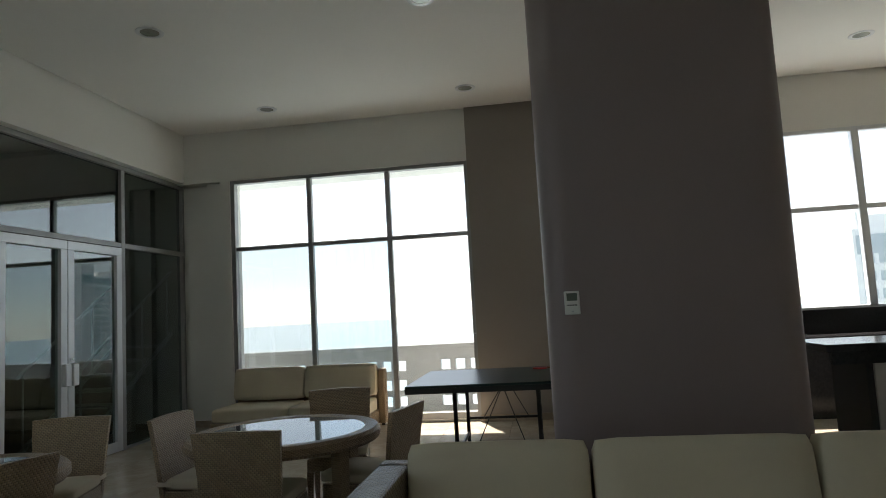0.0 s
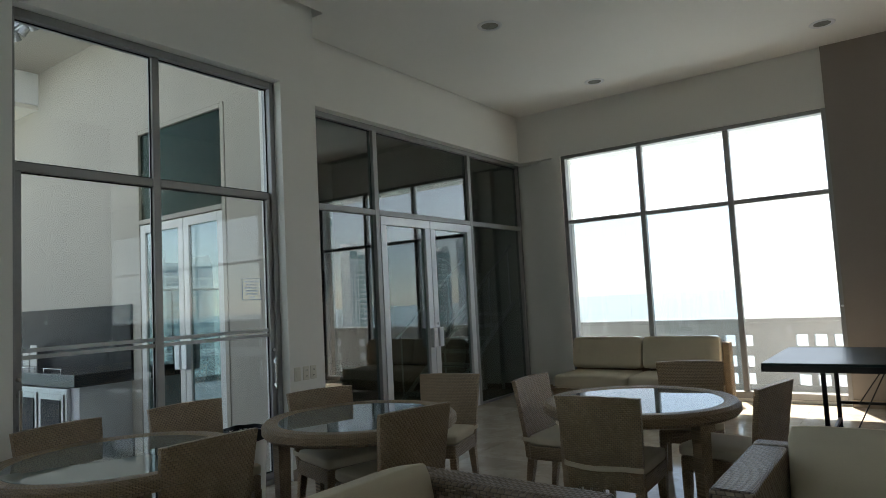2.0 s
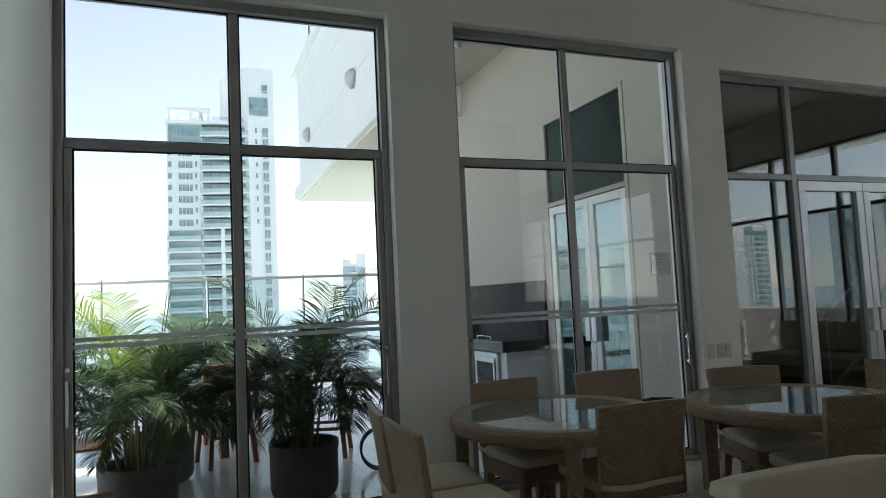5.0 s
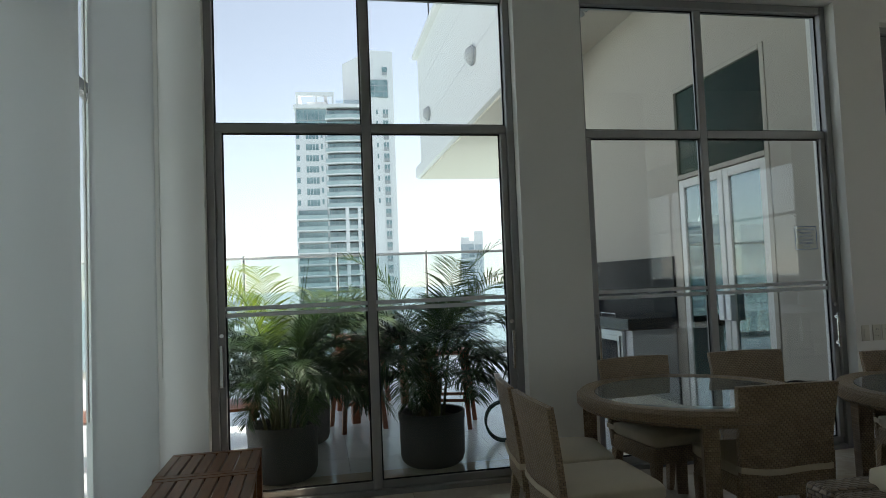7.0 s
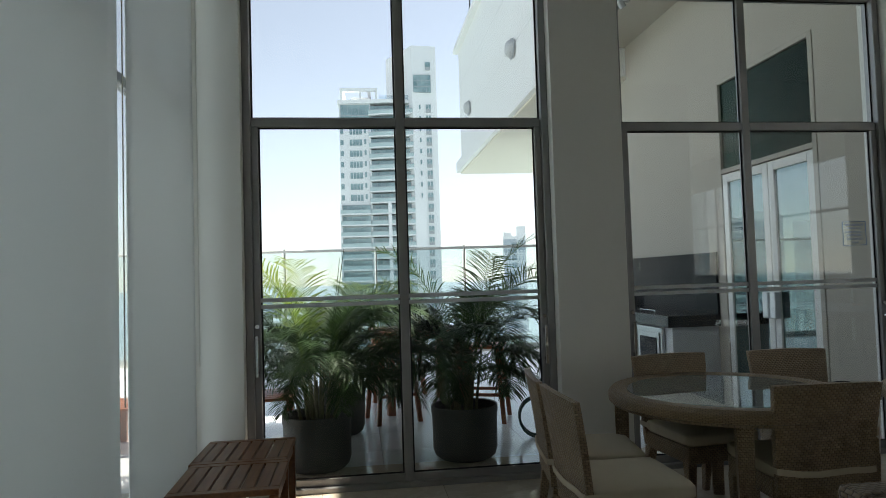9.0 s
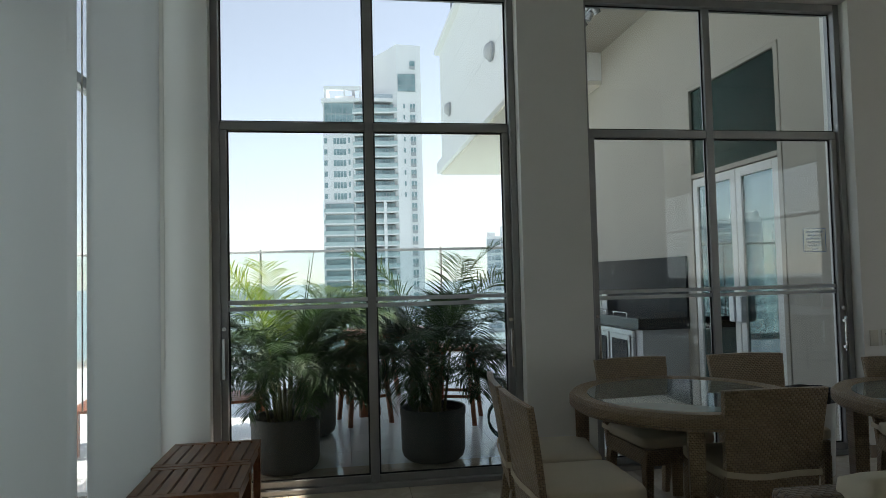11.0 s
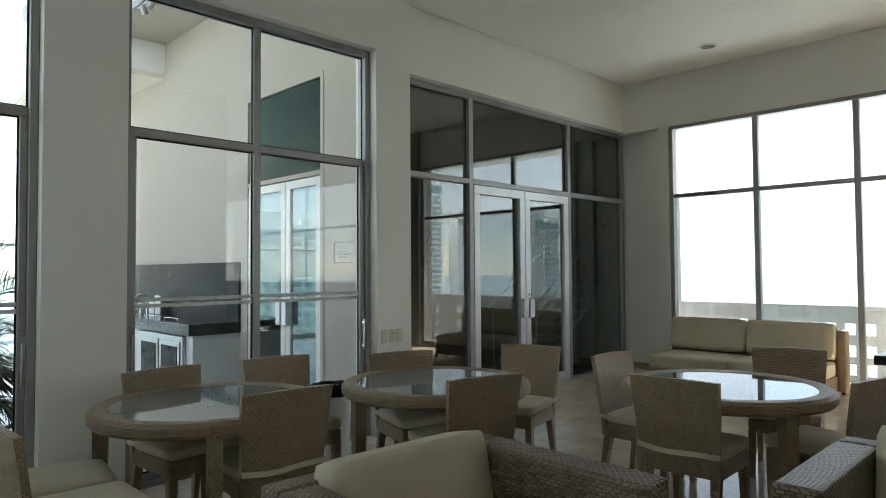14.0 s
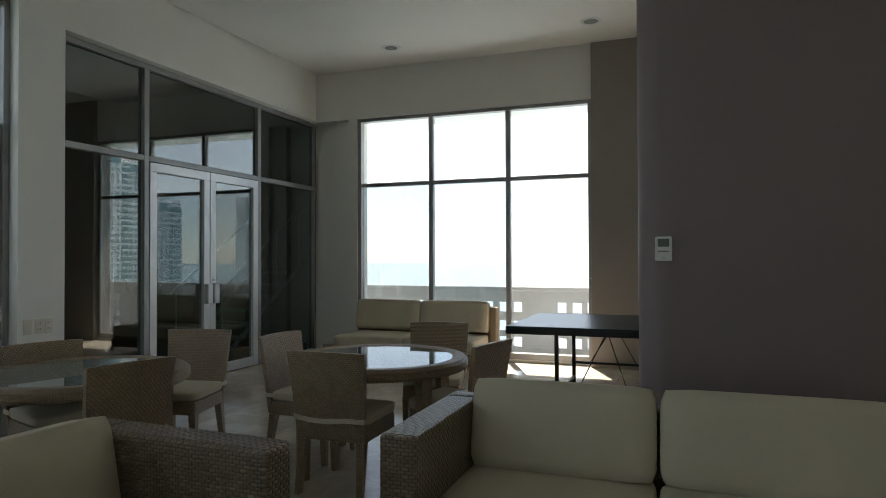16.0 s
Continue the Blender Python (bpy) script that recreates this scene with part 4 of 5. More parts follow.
def lobby_wall():
    bm = bmesh.new()
    YV, X0, X1, ZH = 4.68, -6.30, -4.70, 3.50
    box(bm, X1, WA - 0.31, YV, YV + 0.03, -0.02, 5.5)
    box(bm, -12.5, X0, YV, YV + 0.30, -0.02, 5.5)
    box(bm, X0, X1, YV, YV + 0.03, ZH, 5.5)
    structure("wall_terrace", bm, M_SAND, "beige rendered outside wall of the lobby", "wall")
    d = thing("door_2", "white framed double glass door with a dark light above", "door", kind="structure")
    y = YV + 0.02
    for dims in ((X0, X0 + 0.06, y - 0.03, y + 0.06, 0, ZH - 0.005), (X1 - 0.06, X1 - 0.001, y - 0.03, y + 0.06, 0, ZH - 0.005), (X0 + 0.06, X1 - 0.06, y - 0.03, y + 0.06, ZH - 0.05, ZH - 0.005), (X0 + 0.06, X1 - 0.06, y - 0.03, y + 0.06, 2.45, 2.50)):
        bx("door_frame", dims, M_SAND, d, bevel=0.004)
    pane(d, (X0 + 0.06, X1 - 0.06, y, y + 0.008, 2.50, ZH - 0.05), M_DARKGREEN)
    for a, b in ((X0 + 0.065, -5.435), (-5.425, X1 - 0.065)):
        for dims in ((a, a + 0.09, y - 0.02, y + 0.03, 0.01, 2.44), (b - 0.09, b, y - 0.02, y + 0.03, 0.01, 2.44), (a + 0.09, b - 0.09, y - 0.02, y + 0.03, 2.35, 2.44), (a + 0.09, b - 0.09, y - 0.02, y + 0.03, 0.01, 0.12)):
            bx("leaf_frame", dims, M_PLASTIC, d, "white coated frame", bevel=0.004)
        pane(d, (a + 0.09, b - 0.09, y, y + 0.008, 0.12, 2.35), M_GREENGLASS)
    for x in (-5.49, -5.37):
        bx("door_handle", (x - 0.045, x + 0.045, y - 0.08, y - 0.021, 0.9, 1.16), M_WHITEALU, d, "flat satin metal pull plate", bevel=0.008)
    part("lock", rod(bmesh.new(), (-5.40, y - 0.02, 1.22), (-5.40, y - 0.04, 1.22), 0.016), M_CHROME, d)
    k = thing("outdoor_kitchen", "outdoor kitchen with a thick black worktop and steel cooler", "outdoor kitchen", m=pose(0, 0, 0))
    bx("worktop", (-9.9, -6.40, 4.05, YV - 0.002, 0.76, 0.89), M_GRANITE, k, bevel=0.006)
    bx("body", (-9.9, -6.45, 4.12, YV - 0.002, 0, 0.759), M_PANEL, k)
    c = bx("cooler", (-7.92, -6.62, 4.075, 4.118, 0.06, 0.745), M_STEEL, k, "brushed steel cooler front", bevel=0.008)
    for a, e in ((-7.86, -7.30), (-7.24, -6.68)):
        bx("cooler_door", (a, e, 4.062, 4.074, 0.12, 0.68), M_STEEL, c, bevel=0.004)
        bx("cooler_glass", (a + 0.06, e - 0.06, 4.054, 4.061, 0.18, 0.62), M_SPLASH, c, "dark glass of a cooler door")
    bx("splashback", (-9.9, -6.41, YV - 0.03, YV - 0.003, 0.89, 1.59), M_SPLASH, k, "dark tiled splashback")
    bx("socket", (-6.86, -6.76, YV - 0.042, YV - 0.031, 1.10, 1.20), M_BLACK, k)
    for x in (-8.85, -8.60):
        g = bmesh.new()
        rod(g, (x, 4.42, 0.89), (x, 4.42, 1.10), 0.014)
        for s in range(6):
            a0, a1 = math.pi * s / 6, math.pi * (s + 1) / 6
            rod(g, (x, 4.34 + 0.08 * math.cos(a0), 1.10 + 0.08 * math.sin(a0)), (x, 4.34 + 0.08 * math.cos(a1), 1.10 + 0.08 * math.sin(a1)), 0.012)
        part("tap", g, M_CHROME, k)
    for x in (-8.10, -7.45):
        g = bmesh.new()
        rod(g, (x, 4.2, 0.92), (x + 0.42, 4.2, 0.92), 0.006)
        for q in (x + 0.01, x + 0.41):
            rod(g, (q, 4.2, 0.885), (q, 4.2, 0.92), 0.006)
        part("rail", g, M_CHROME, k, "thin steel rail on the worktop")
    for x, h in ((-8.82, 0.19), (-8.60, 0.26)):
        n = thing("notice_card", "white card standing on the black worktop", "sign", "cards on the worktop", pose(x, 4.56, 0.891))
        bx("card", (-0.09, 0.09, 0, 0.012, 0, h), M_PLASTIC, n, bevel=0.003)


lobby_wall()

bm = bmesh.new()
box(bm, -4.50, WA - 0.301, -1.4, 4.68, 4.25, 4.65)
structure("roof_slab", bm, M_STUCCO, "white concrete roof edge over the glass doors", "roof")


def frond_mesh(name, length, rise, droop, n, seed, material, hang=0.4):
    """One feather palm leaf along +x: a bent rib with paired narrow leaflets that hang at their tips."""
    rnd = random.Random(seed)
    bm = bmesh.new()
    pts, ang, p = [], rise, Vector((0, 0, 0))
    steps = 16
    for i in range(steps + 1):
        pts.append(p.copy())
        p = p + Vector((math.cos(ang), 0, math.sin(ang))) * (length / steps)
        ang -= droop / steps * (0.25 + 1.6 * i / steps)
    for k, (a, b) in enumerate(zip(pts, pts[1:])):
        rod(bm, a, b, 0.0055 - 0.00025 * k, 0.00525 - 0.00025 * k, n=4)
    for k in range(n):
        s = 0.24 + 0.76 * k / (n - 1)
        f = s * steps
        i = min(int(f), steps - 1)
        q = pts[i].lerp(pts[i + 1], f - i)
        tan = (pts[i + 1] - pts[i]).normalized()
        up = Vector((0, 1, 0)).cross(tan) * -1
        size = 0.36 * (math.sin(math.pi * min(1, 0.16 + (s - 0.24) * 1.02)) ** 0.6) * min(1.0, length)
        for side in (-1, 1):
            long = size * rnd.uniform(0.82, 1.1)
            if rnd.random() < 0.04:
                long *= 0.5
            out = (tan * rnd.uniform(0.55, 0.95) + Vector((0, side, 0)) + up * rnd.uniform(0.1, 0.5)).normalized()
            w = (0.0058 if rise > 1.3 else 0.0075) * rnd.uniform(0.75, 1.2)
            fall = rnd.uniform(0.4, 1.0) * hang * long
            side_way = out.cross(up).normalized() * w
            row = []
            for u, wide in ((0.0, 0.5), (0.35, 1.0), (0.7, 0.8)):
                c = q + out * long * u - Vector((0, 0, fall * u ** 2.2))
                row.append((bm.verts.new(c - side_way * wide), bm.verts.new(c + side_way * wide)))
            tip = bm.verts.new(q + out * long - Vector((0, 0, fall)))
            for (a0, a1), (b0, b1) in zip(row, row[1:]):
                bm.faces.new((a0, a1, b1, b0))
            bm.faces.new((row[2][0], row[2][1], tip))
    me = bpy.data.meshes.new(name)
    bm.to_mesh(me)
    bm.free()
    me.materials.append(material)
    return me


# length, rise and bend of each leaf kind, from the upright heart to the hanging skirt
KINDS = ((1.24, 84, 72), (1.26, 77, 112), (1.10, 64, 128), (1.05, 50, 132), (0.98, 38, 128), (0.88, 22, 108))
REACH = (0.42, 0.68, 0.80, 0.86, 0.86, 0.82)
# the two upper kinds take the lit green, the others the shaded one
FRONDS = [frond_mesh("frond", L, radians(r), radians(d), 40, i, M_LEAF_LIT if i < 2 else M_LEAF_SHADE, 0.35 + 0.08 * i) for i, (L, r, d) in enumerate(KINDS)]
YOUNG = [frond_mesh("sunlit_young_frond", L, radians(r), radians(d), 40, 21 + i, M_YOUNG_SUNLIT, 0.3) for i, (L, r, d) in enumerate(KINDS[:2])]
SPEAR = bpy.data.meshes.new("spear")
spear_bm = rod(bmesh.new(), (0, 0, 0), (0.14, 0, 0.92), 0.007, 0.002, n=5)
spear_bm.to_mesh(SPEAR)
spear_bm.free()
SPEAR.materials.append(M_LEAF_SHADE)


def palm(x, y, seed, crown, count, spears=0):
    """Clump of canes in a planter; crown lists the tall leaves as (azimuth, kind, size, young and sunlit), the rest
    fill the skirt.
    """
    rnd = random.Random(seed)
    t = thing("potted_palm", "bushy areca palm in a round dark grey planter", "potted plant", "terrace palms", pose(x, y, 0))
    prof = [(0.17, 0.0), (0.205, 0.008), (0.236, 0.035), (0.25, 0.08), (0.254, 0.35), (0.26, 0.352), (0.26, 0.405), (0.255, 0.41), (0.24, 0.405), (0.232, 0.34)]
    part("planter", lathe(bmesh.new(), prof, 40), M_POT, t, "round dark grey planter with a rim band", smooth=True)
    part("soil", lathe(bmesh.new(), [(0.231, 0.342), (0.20, 0.352), (0.08, 0.358)], 24), M_SOIL, t)
    for k in range(15):
        a, r = rnd.uniform(0, 6.28), rnd.uniform(0.02, 0.13)
        top = Vector((r * 1.7 * math.cos(a), r * 1.7 * math.sin(a), rnd.uniform(0.62, 0.86)))
        part("cane", rod(bmesh.new(), (r * math.cos(a), r * math.sin(a), 0.34), top, 0.014, 0.008, n=6), M_STEM, t)

    def place(mesh, azimuth, z, size, kind):
        a = radians(azimuth)
        if math.cos(a) > -0.35:
            size = min(size, 0.44 / max(0.05, math.cos(a) * REACH[kind] + 0.34 * abs(math.sin(a))))
        f = new("frond", mesh)
        f.parent = t
        f.matrix_basis = Matrix.Translation((0.09 * math.cos(a), 0.09 * math.sin(a), z)) @ Matrix.Rotation(a, 4, "Z") @ Matrix.Rotation(rnd.uniform(-0.3, 0.3), 4, "X") @ Matrix.Scale(size, 4)

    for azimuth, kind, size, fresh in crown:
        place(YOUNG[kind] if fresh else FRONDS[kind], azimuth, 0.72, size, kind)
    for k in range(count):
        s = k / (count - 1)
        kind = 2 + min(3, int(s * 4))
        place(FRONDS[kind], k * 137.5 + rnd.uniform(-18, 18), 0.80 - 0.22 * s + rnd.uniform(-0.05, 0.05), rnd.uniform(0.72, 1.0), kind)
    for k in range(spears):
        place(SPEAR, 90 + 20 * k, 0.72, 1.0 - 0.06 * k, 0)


palm(-4.52, 0.31, 3, ((-95, 0, 0.92, True), (-120, 1, 0.92, True), (-60, 0, 0.84, True), (-150, 0, 0.86, True), (100, 1, 0.80, False),
                      (60, 1, 0.72, False), (150, 1, 0.82, False), (-100, 2, 0.9, False), (90, 2, 1.0, False), (180, 2, 0.9, False)), 46, 2)
palm(-4.56, 1.44, 7, ((75, 0, 0.98, False), (90, 1, 1.0, False), (110, 1, 0.92, False), (-80, 0, 0.90, False), (-110, 1, 0.86, False),
                      (170, 0, 0.90, False), (70, 2, 0.98, False), (-90, 2, 0.92, False), (180, 2, 0.9, False)), 48)
palm(-5.60, 0.42, 11, ((80, 1, 0.86, False), (100, 2, 0.95, False), (-90, 1, 0.86, False), (0, 1, 0.86, False), (180, 1, 0.86, False)), 30)


def bar_stool(x, y, a):
    s = thing("terrace_stool", "tall red stained wooden stool on the terrace", "stool", "terrace stools", pose(x, y, 0, 0, 0, a))
    bx("seat", (-0.2, 0.2, -0.2, 0.2, 0.70, 0.735), M_REDWOOD, s, bevel=0.008)
    for sx in (-1, 1):
        for sy in (-1, 1):
            part("leg", taper_leg(bmesh.new(), sx * 0.15, sy * 0.15, 0, 0.70, 0.02, 0.022, sx * 0.06, sy * 0.06), M_REDWOOD, s)
    for sx in (-0.182, 0.182):
        bx("stretcher", (sx - 0.01, sx + 0.01, -0.165, 0.165, 0.25, 0.28), M_REDWOOD, s)
    for sy in (-0.18, 0.18):
        bx("backrest_post" if sy < 0 else "stretcher", (-0.165, 0.165, sy - 0.01, sy + 0.01, 0.32, 0.35), M_REDWOOD, s)
    return s


bar_stool(-6.05, 0.95, 15)
bar_stool(-5.85, 1.85, -20)
bar_stool(-7.4, 1.1, 40)


def terrace_table():
    t = thing("terrace_table", "red stained wooden terrace table", "table", m=pose(-6.7, 1.25, 0, 0, 0, 10))
    for i in range(7):
        a = -0.45 + 0.9 * i / 7
        bx("slat", (-0.45, 0.45, a + 0.006, a + 0.122, 0.83, 0.855), M_REDWOOD, t, bevel=0.003)
    bx("apron", (-0.4, 0.4, -0.4, 0.4, 0.77, 0.829), M_REDWOOD, t)
    for sx in (-0.38, 0.38):
        for sy in (-0.38, 0.38):
            bx("leg", (sx - 0.04, sx + 0.04, sy - 0.04, sy + 0.04, 0, 0.769), M_REDWOOD, t)


terrace_table()


def lounger(x, y, a):
    t = thing("terrace_bench", "low red stained wooden bench on the terrace", "bench", m=pose(x, y, 0, 0, 0, a))
    for i in range(6):
        q = -0.3 + 0.1 * i
        bx("slat", (-0.8, 0.8, q + 0.006, q + 0.094, 0.36, 0.385), M_REDWOOD, t, bevel=0.003)
    for sx in (-0.74, 0.74):
        for sy in (-0.25, 0.25):
            bx("leg", (sx - 0.03, sx + 0.03, sy - 0.03, sy + 0.03, 0, 0.36), M_REDWOOD, t)


lounger(-5.6, -0.75, 95)


def railing():
    r = thing("glass_railing", "tall glass terrace railing with steel posts and top rail", "railing", m=pose(0, 0, 0))
    x = -9.6
    part("top_rail", rod(bmesh.new(), (x, -6.0, 1.86), (x, 3.7, 1.86), 0.022), M_PLASTIC, r)
    part("top_rail", rod(bmesh.new(), (x, -5.9, 1.86), (-4.4, -5.9, 1.86), 0.022), M_PLASTIC, r)
    for i in range(8):
        y = -6.0 + 1.38 * i
        part("post", rod(bmesh.new(), (x, y, 0), (x, y, 1.9), 0.02), M_CHROME, r)
        if i < 7:
            pane(r, (x - 0.005, x + 0.005, y + 0.03, y + 1.35, 0.25, 1.86), M_RAILGLASS)
    for i in range(4):
        xx = x + 1.38 * i
        part("post", rod(bmesh.new(), (xx + 0.03, -5.9, 0), (xx + 0.03, -5.9, 1.9), 0.02), M_CHROME, r)
        pane(r, (xx + 0.06, xx + 1.38, -5.905, -5.895, 0.25, 1.86), M_RAILGLASS)


railing()

bm = bmesh.new()
box(bm, -12.5, -4.502, 3.90, 4.679, 4.76, 5.06)
structure("canopy_slab", bm, M_SAND, "beige canopy slab over the lobby doors", "roof")
bm = bmesh.new()
box(bm, -12.5, -4.502, 3.84, 3.899, 4.73, 5.09)
structure("canopy_edge", bm, M_ALU, "grey metal edge of the canopy", "trim")



def canopy_spotlights():
    c = thing("spotlight_rail", "grey metal spotlights clustered under the canopy", "spotlight", m=pose(-6.95, 3.87, 4.732) @ Matrix.Scale(0.7, 4))
    part("rail", rod(bmesh.new(), (-0.75, 0, -0.03), (0.55, 0, -0.03), 0.022), M_GRILLE, c)
    for x in (-0.6, 0.42):
        part("bracket", rod(bmesh.new(), (x, 0, 0.0), (x, 0, -0.03), 0.018), M_GRILLE, c)
    for x, tilt in ((-0.5, 30), (-0.2, -25), (0.1, 35), (0.36, -15)):
        lamp = part("lamp_head", lathe(bmesh.new(), [(0.03, 0.09), (0.055, 0.06), (0.06, -0.07), (0.05, -0.075), (0.045, -0.03)], 16), M_ALU, c, smooth=True)
        lamp.matrix_basis = pose(x, 0, -0.13, tilt, 20, 0)
        part("lens", lathe(bmesh.new(), [(0.044, -0.045), (0.03, -0.042), (0.01, -0.041)], 14), M_LAMPGLASS, lamp)


canopy_spotlights()


def hose():
    h = thing("garden_hose", "dark green hose coiled on the terrace", "hose", m=pose(-5.0, 2.14, 0.0))
    pts = []
    for k in range(44):
        a = k / 43 * math.pi * 4.2
        pts.append((0.16 * math.cos(a) * (1 - 0.002 * k), 0.05 * math.sin(a * 0.5), 0.18 + 0.165 * math.sin(a)))
    bm = bmesh.new()
    for p0, p1 in zip(pts, pts[1:]):
        rod(bm, p0, p1, 0.011, n=6)
    coil = part("coil", bm, M_HOSE, h, smooth=True)
    coil.matrix_basis = pose(0, 0, 0, 0, 0, 75)


hose()

# guessed set-back block, added and sized to shade the terrace from the sun
bm = bmesh.new()
box(bm, -9.6, -4.95, 5.2, 9.6, 4.73, 7.9)
structure("terrace_shade_storey", bm, M_STUCCO, "white rendered storey added above the lobby to shade the terrace", "wall")

# ---- the balcony before the far window ----
bm = bmesh.new()
box(bm, -4.62, 9.0, 9.96, 11.6, -0.30, -0.05)
structure("balcony_floor", bm, M_TERRACE, "pale balcony floor outside the window", "balcony")
bm = bmesh.new()
box(bm, -4.62, 2.4, 9.98, 10.96, ZT + 0.13, ZT + 0.5)
# unseen eave behind the slab edge, added to keep sun off the sofa
box(bm, -6.6, -2.3, 10.97, 11.7, ZT + 0.66, ZT + 0.9)
structure("balcony_soffit", bm, M_STUCCO, "white slab above the balcony with an eave added to block sun", "slab")


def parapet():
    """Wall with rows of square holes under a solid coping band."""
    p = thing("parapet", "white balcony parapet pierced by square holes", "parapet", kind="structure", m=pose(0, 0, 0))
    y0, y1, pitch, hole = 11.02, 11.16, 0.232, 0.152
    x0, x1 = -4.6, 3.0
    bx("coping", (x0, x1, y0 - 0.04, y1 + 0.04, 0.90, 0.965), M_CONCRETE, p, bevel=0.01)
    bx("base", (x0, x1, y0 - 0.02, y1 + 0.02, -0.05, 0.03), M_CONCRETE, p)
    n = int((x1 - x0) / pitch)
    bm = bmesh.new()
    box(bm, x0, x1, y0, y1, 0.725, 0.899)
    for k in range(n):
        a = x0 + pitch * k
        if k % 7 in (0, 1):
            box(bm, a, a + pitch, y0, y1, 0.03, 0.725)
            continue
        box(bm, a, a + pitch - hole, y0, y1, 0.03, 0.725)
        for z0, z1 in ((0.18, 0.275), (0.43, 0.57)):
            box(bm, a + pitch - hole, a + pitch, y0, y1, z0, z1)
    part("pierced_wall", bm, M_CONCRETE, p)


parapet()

# ---- distance ----
bm = bmesh.new()
n = 64
c = bm.verts.new((0, 0, -34))
ring = [bm.verts.new((4800 * math.cos(2 * math.pi * i / n), 4800 * math.sin(2 * math.pi * i / n), -34)) for i in range(n)]
for i in range(n):
    bm.faces.new((c, ring[i], ring[(i + 1) % n]))
structure("water", bm, M_SEA, "hazy blue green sea reaching the horizon", "sea")


def annex():
    """White raised volume of the same building, seen beyond the terrace."""
    a = thing("annex", "white rendered upper storey with round wall lamps", "building", m=pose(-17.4, 3.55, 0))
    bx("wall", (0, 8.7, 0, 4.0, 4.33, 7.7), M_STUCCO, a)
    bx("soffit", (0.02, 8.68, -0.04, 3.98, 4.27, 4.329), M_SOFFIT, a, "beige underside")
    bx("roof", (-0.14, 8.8, -0.14, 4.1, 7.7, 7.84), M_STUCCO, a, bevel=0.02)
    bx("ledge", (-0.1, 8.7, -0.14, -0.002, 4.31, 4.62), M_STUCCO, a, bevel=0.015)
    for z in (5.62, 6.75):
        bx("wall_joint", (0.02, 8.68, -0.004, -0.001, z, z + 0.012), M_PANEL, a)
    part("antenna", rod(bmesh.new(), (0.4, 0.3, 7.84), (0.4, 0.3, 11.5), 0.02), M_BLACK, a)
    for x, z in ((1.6, 5.72), (6.4, 5.55)):
        lamp = part("wall_lamp", lathe(bmesh.new(), [(0.17, 0), (0.17, 0.05), (0.145, 0.11), (0.10, 0.15), (0.04, 0.165)], 20), M_PANEL, a, "round bulkhead lamp", smooth=True)
        lamp.matrix_basis = pose(x, -0.002, z, 90, 0, 0)
        part("guard", lathe(bmesh.new(), [(0.172, 0.03), (0.19, 0.03), (0.19, 0.055), (0.172, 0.055)], 20, closed=True), M_GRILLE, lamp)


annex()


def prism(bm, pts, z0, z1):
    """Upright block over a plan outline given anticlockwise."""
    lo = [bm.verts.new((x, y, z0)) for x, y in pts]
    hi = [bm.verts.new((x, y, z1)) for x, y in pts]
    n = len(pts)
    bm.faces.new(hi)
    bm.faces.new(lo[::-1])
    for i in range(n):
        bm.faces.new((lo[i], lo[(i + 1) % n], hi[(i + 1) % n], hi[i]))
    return bm


def repeat(first, at):
    o = first.copy()
    scene.collection.objects.link(o)
    o.location = at
    return o


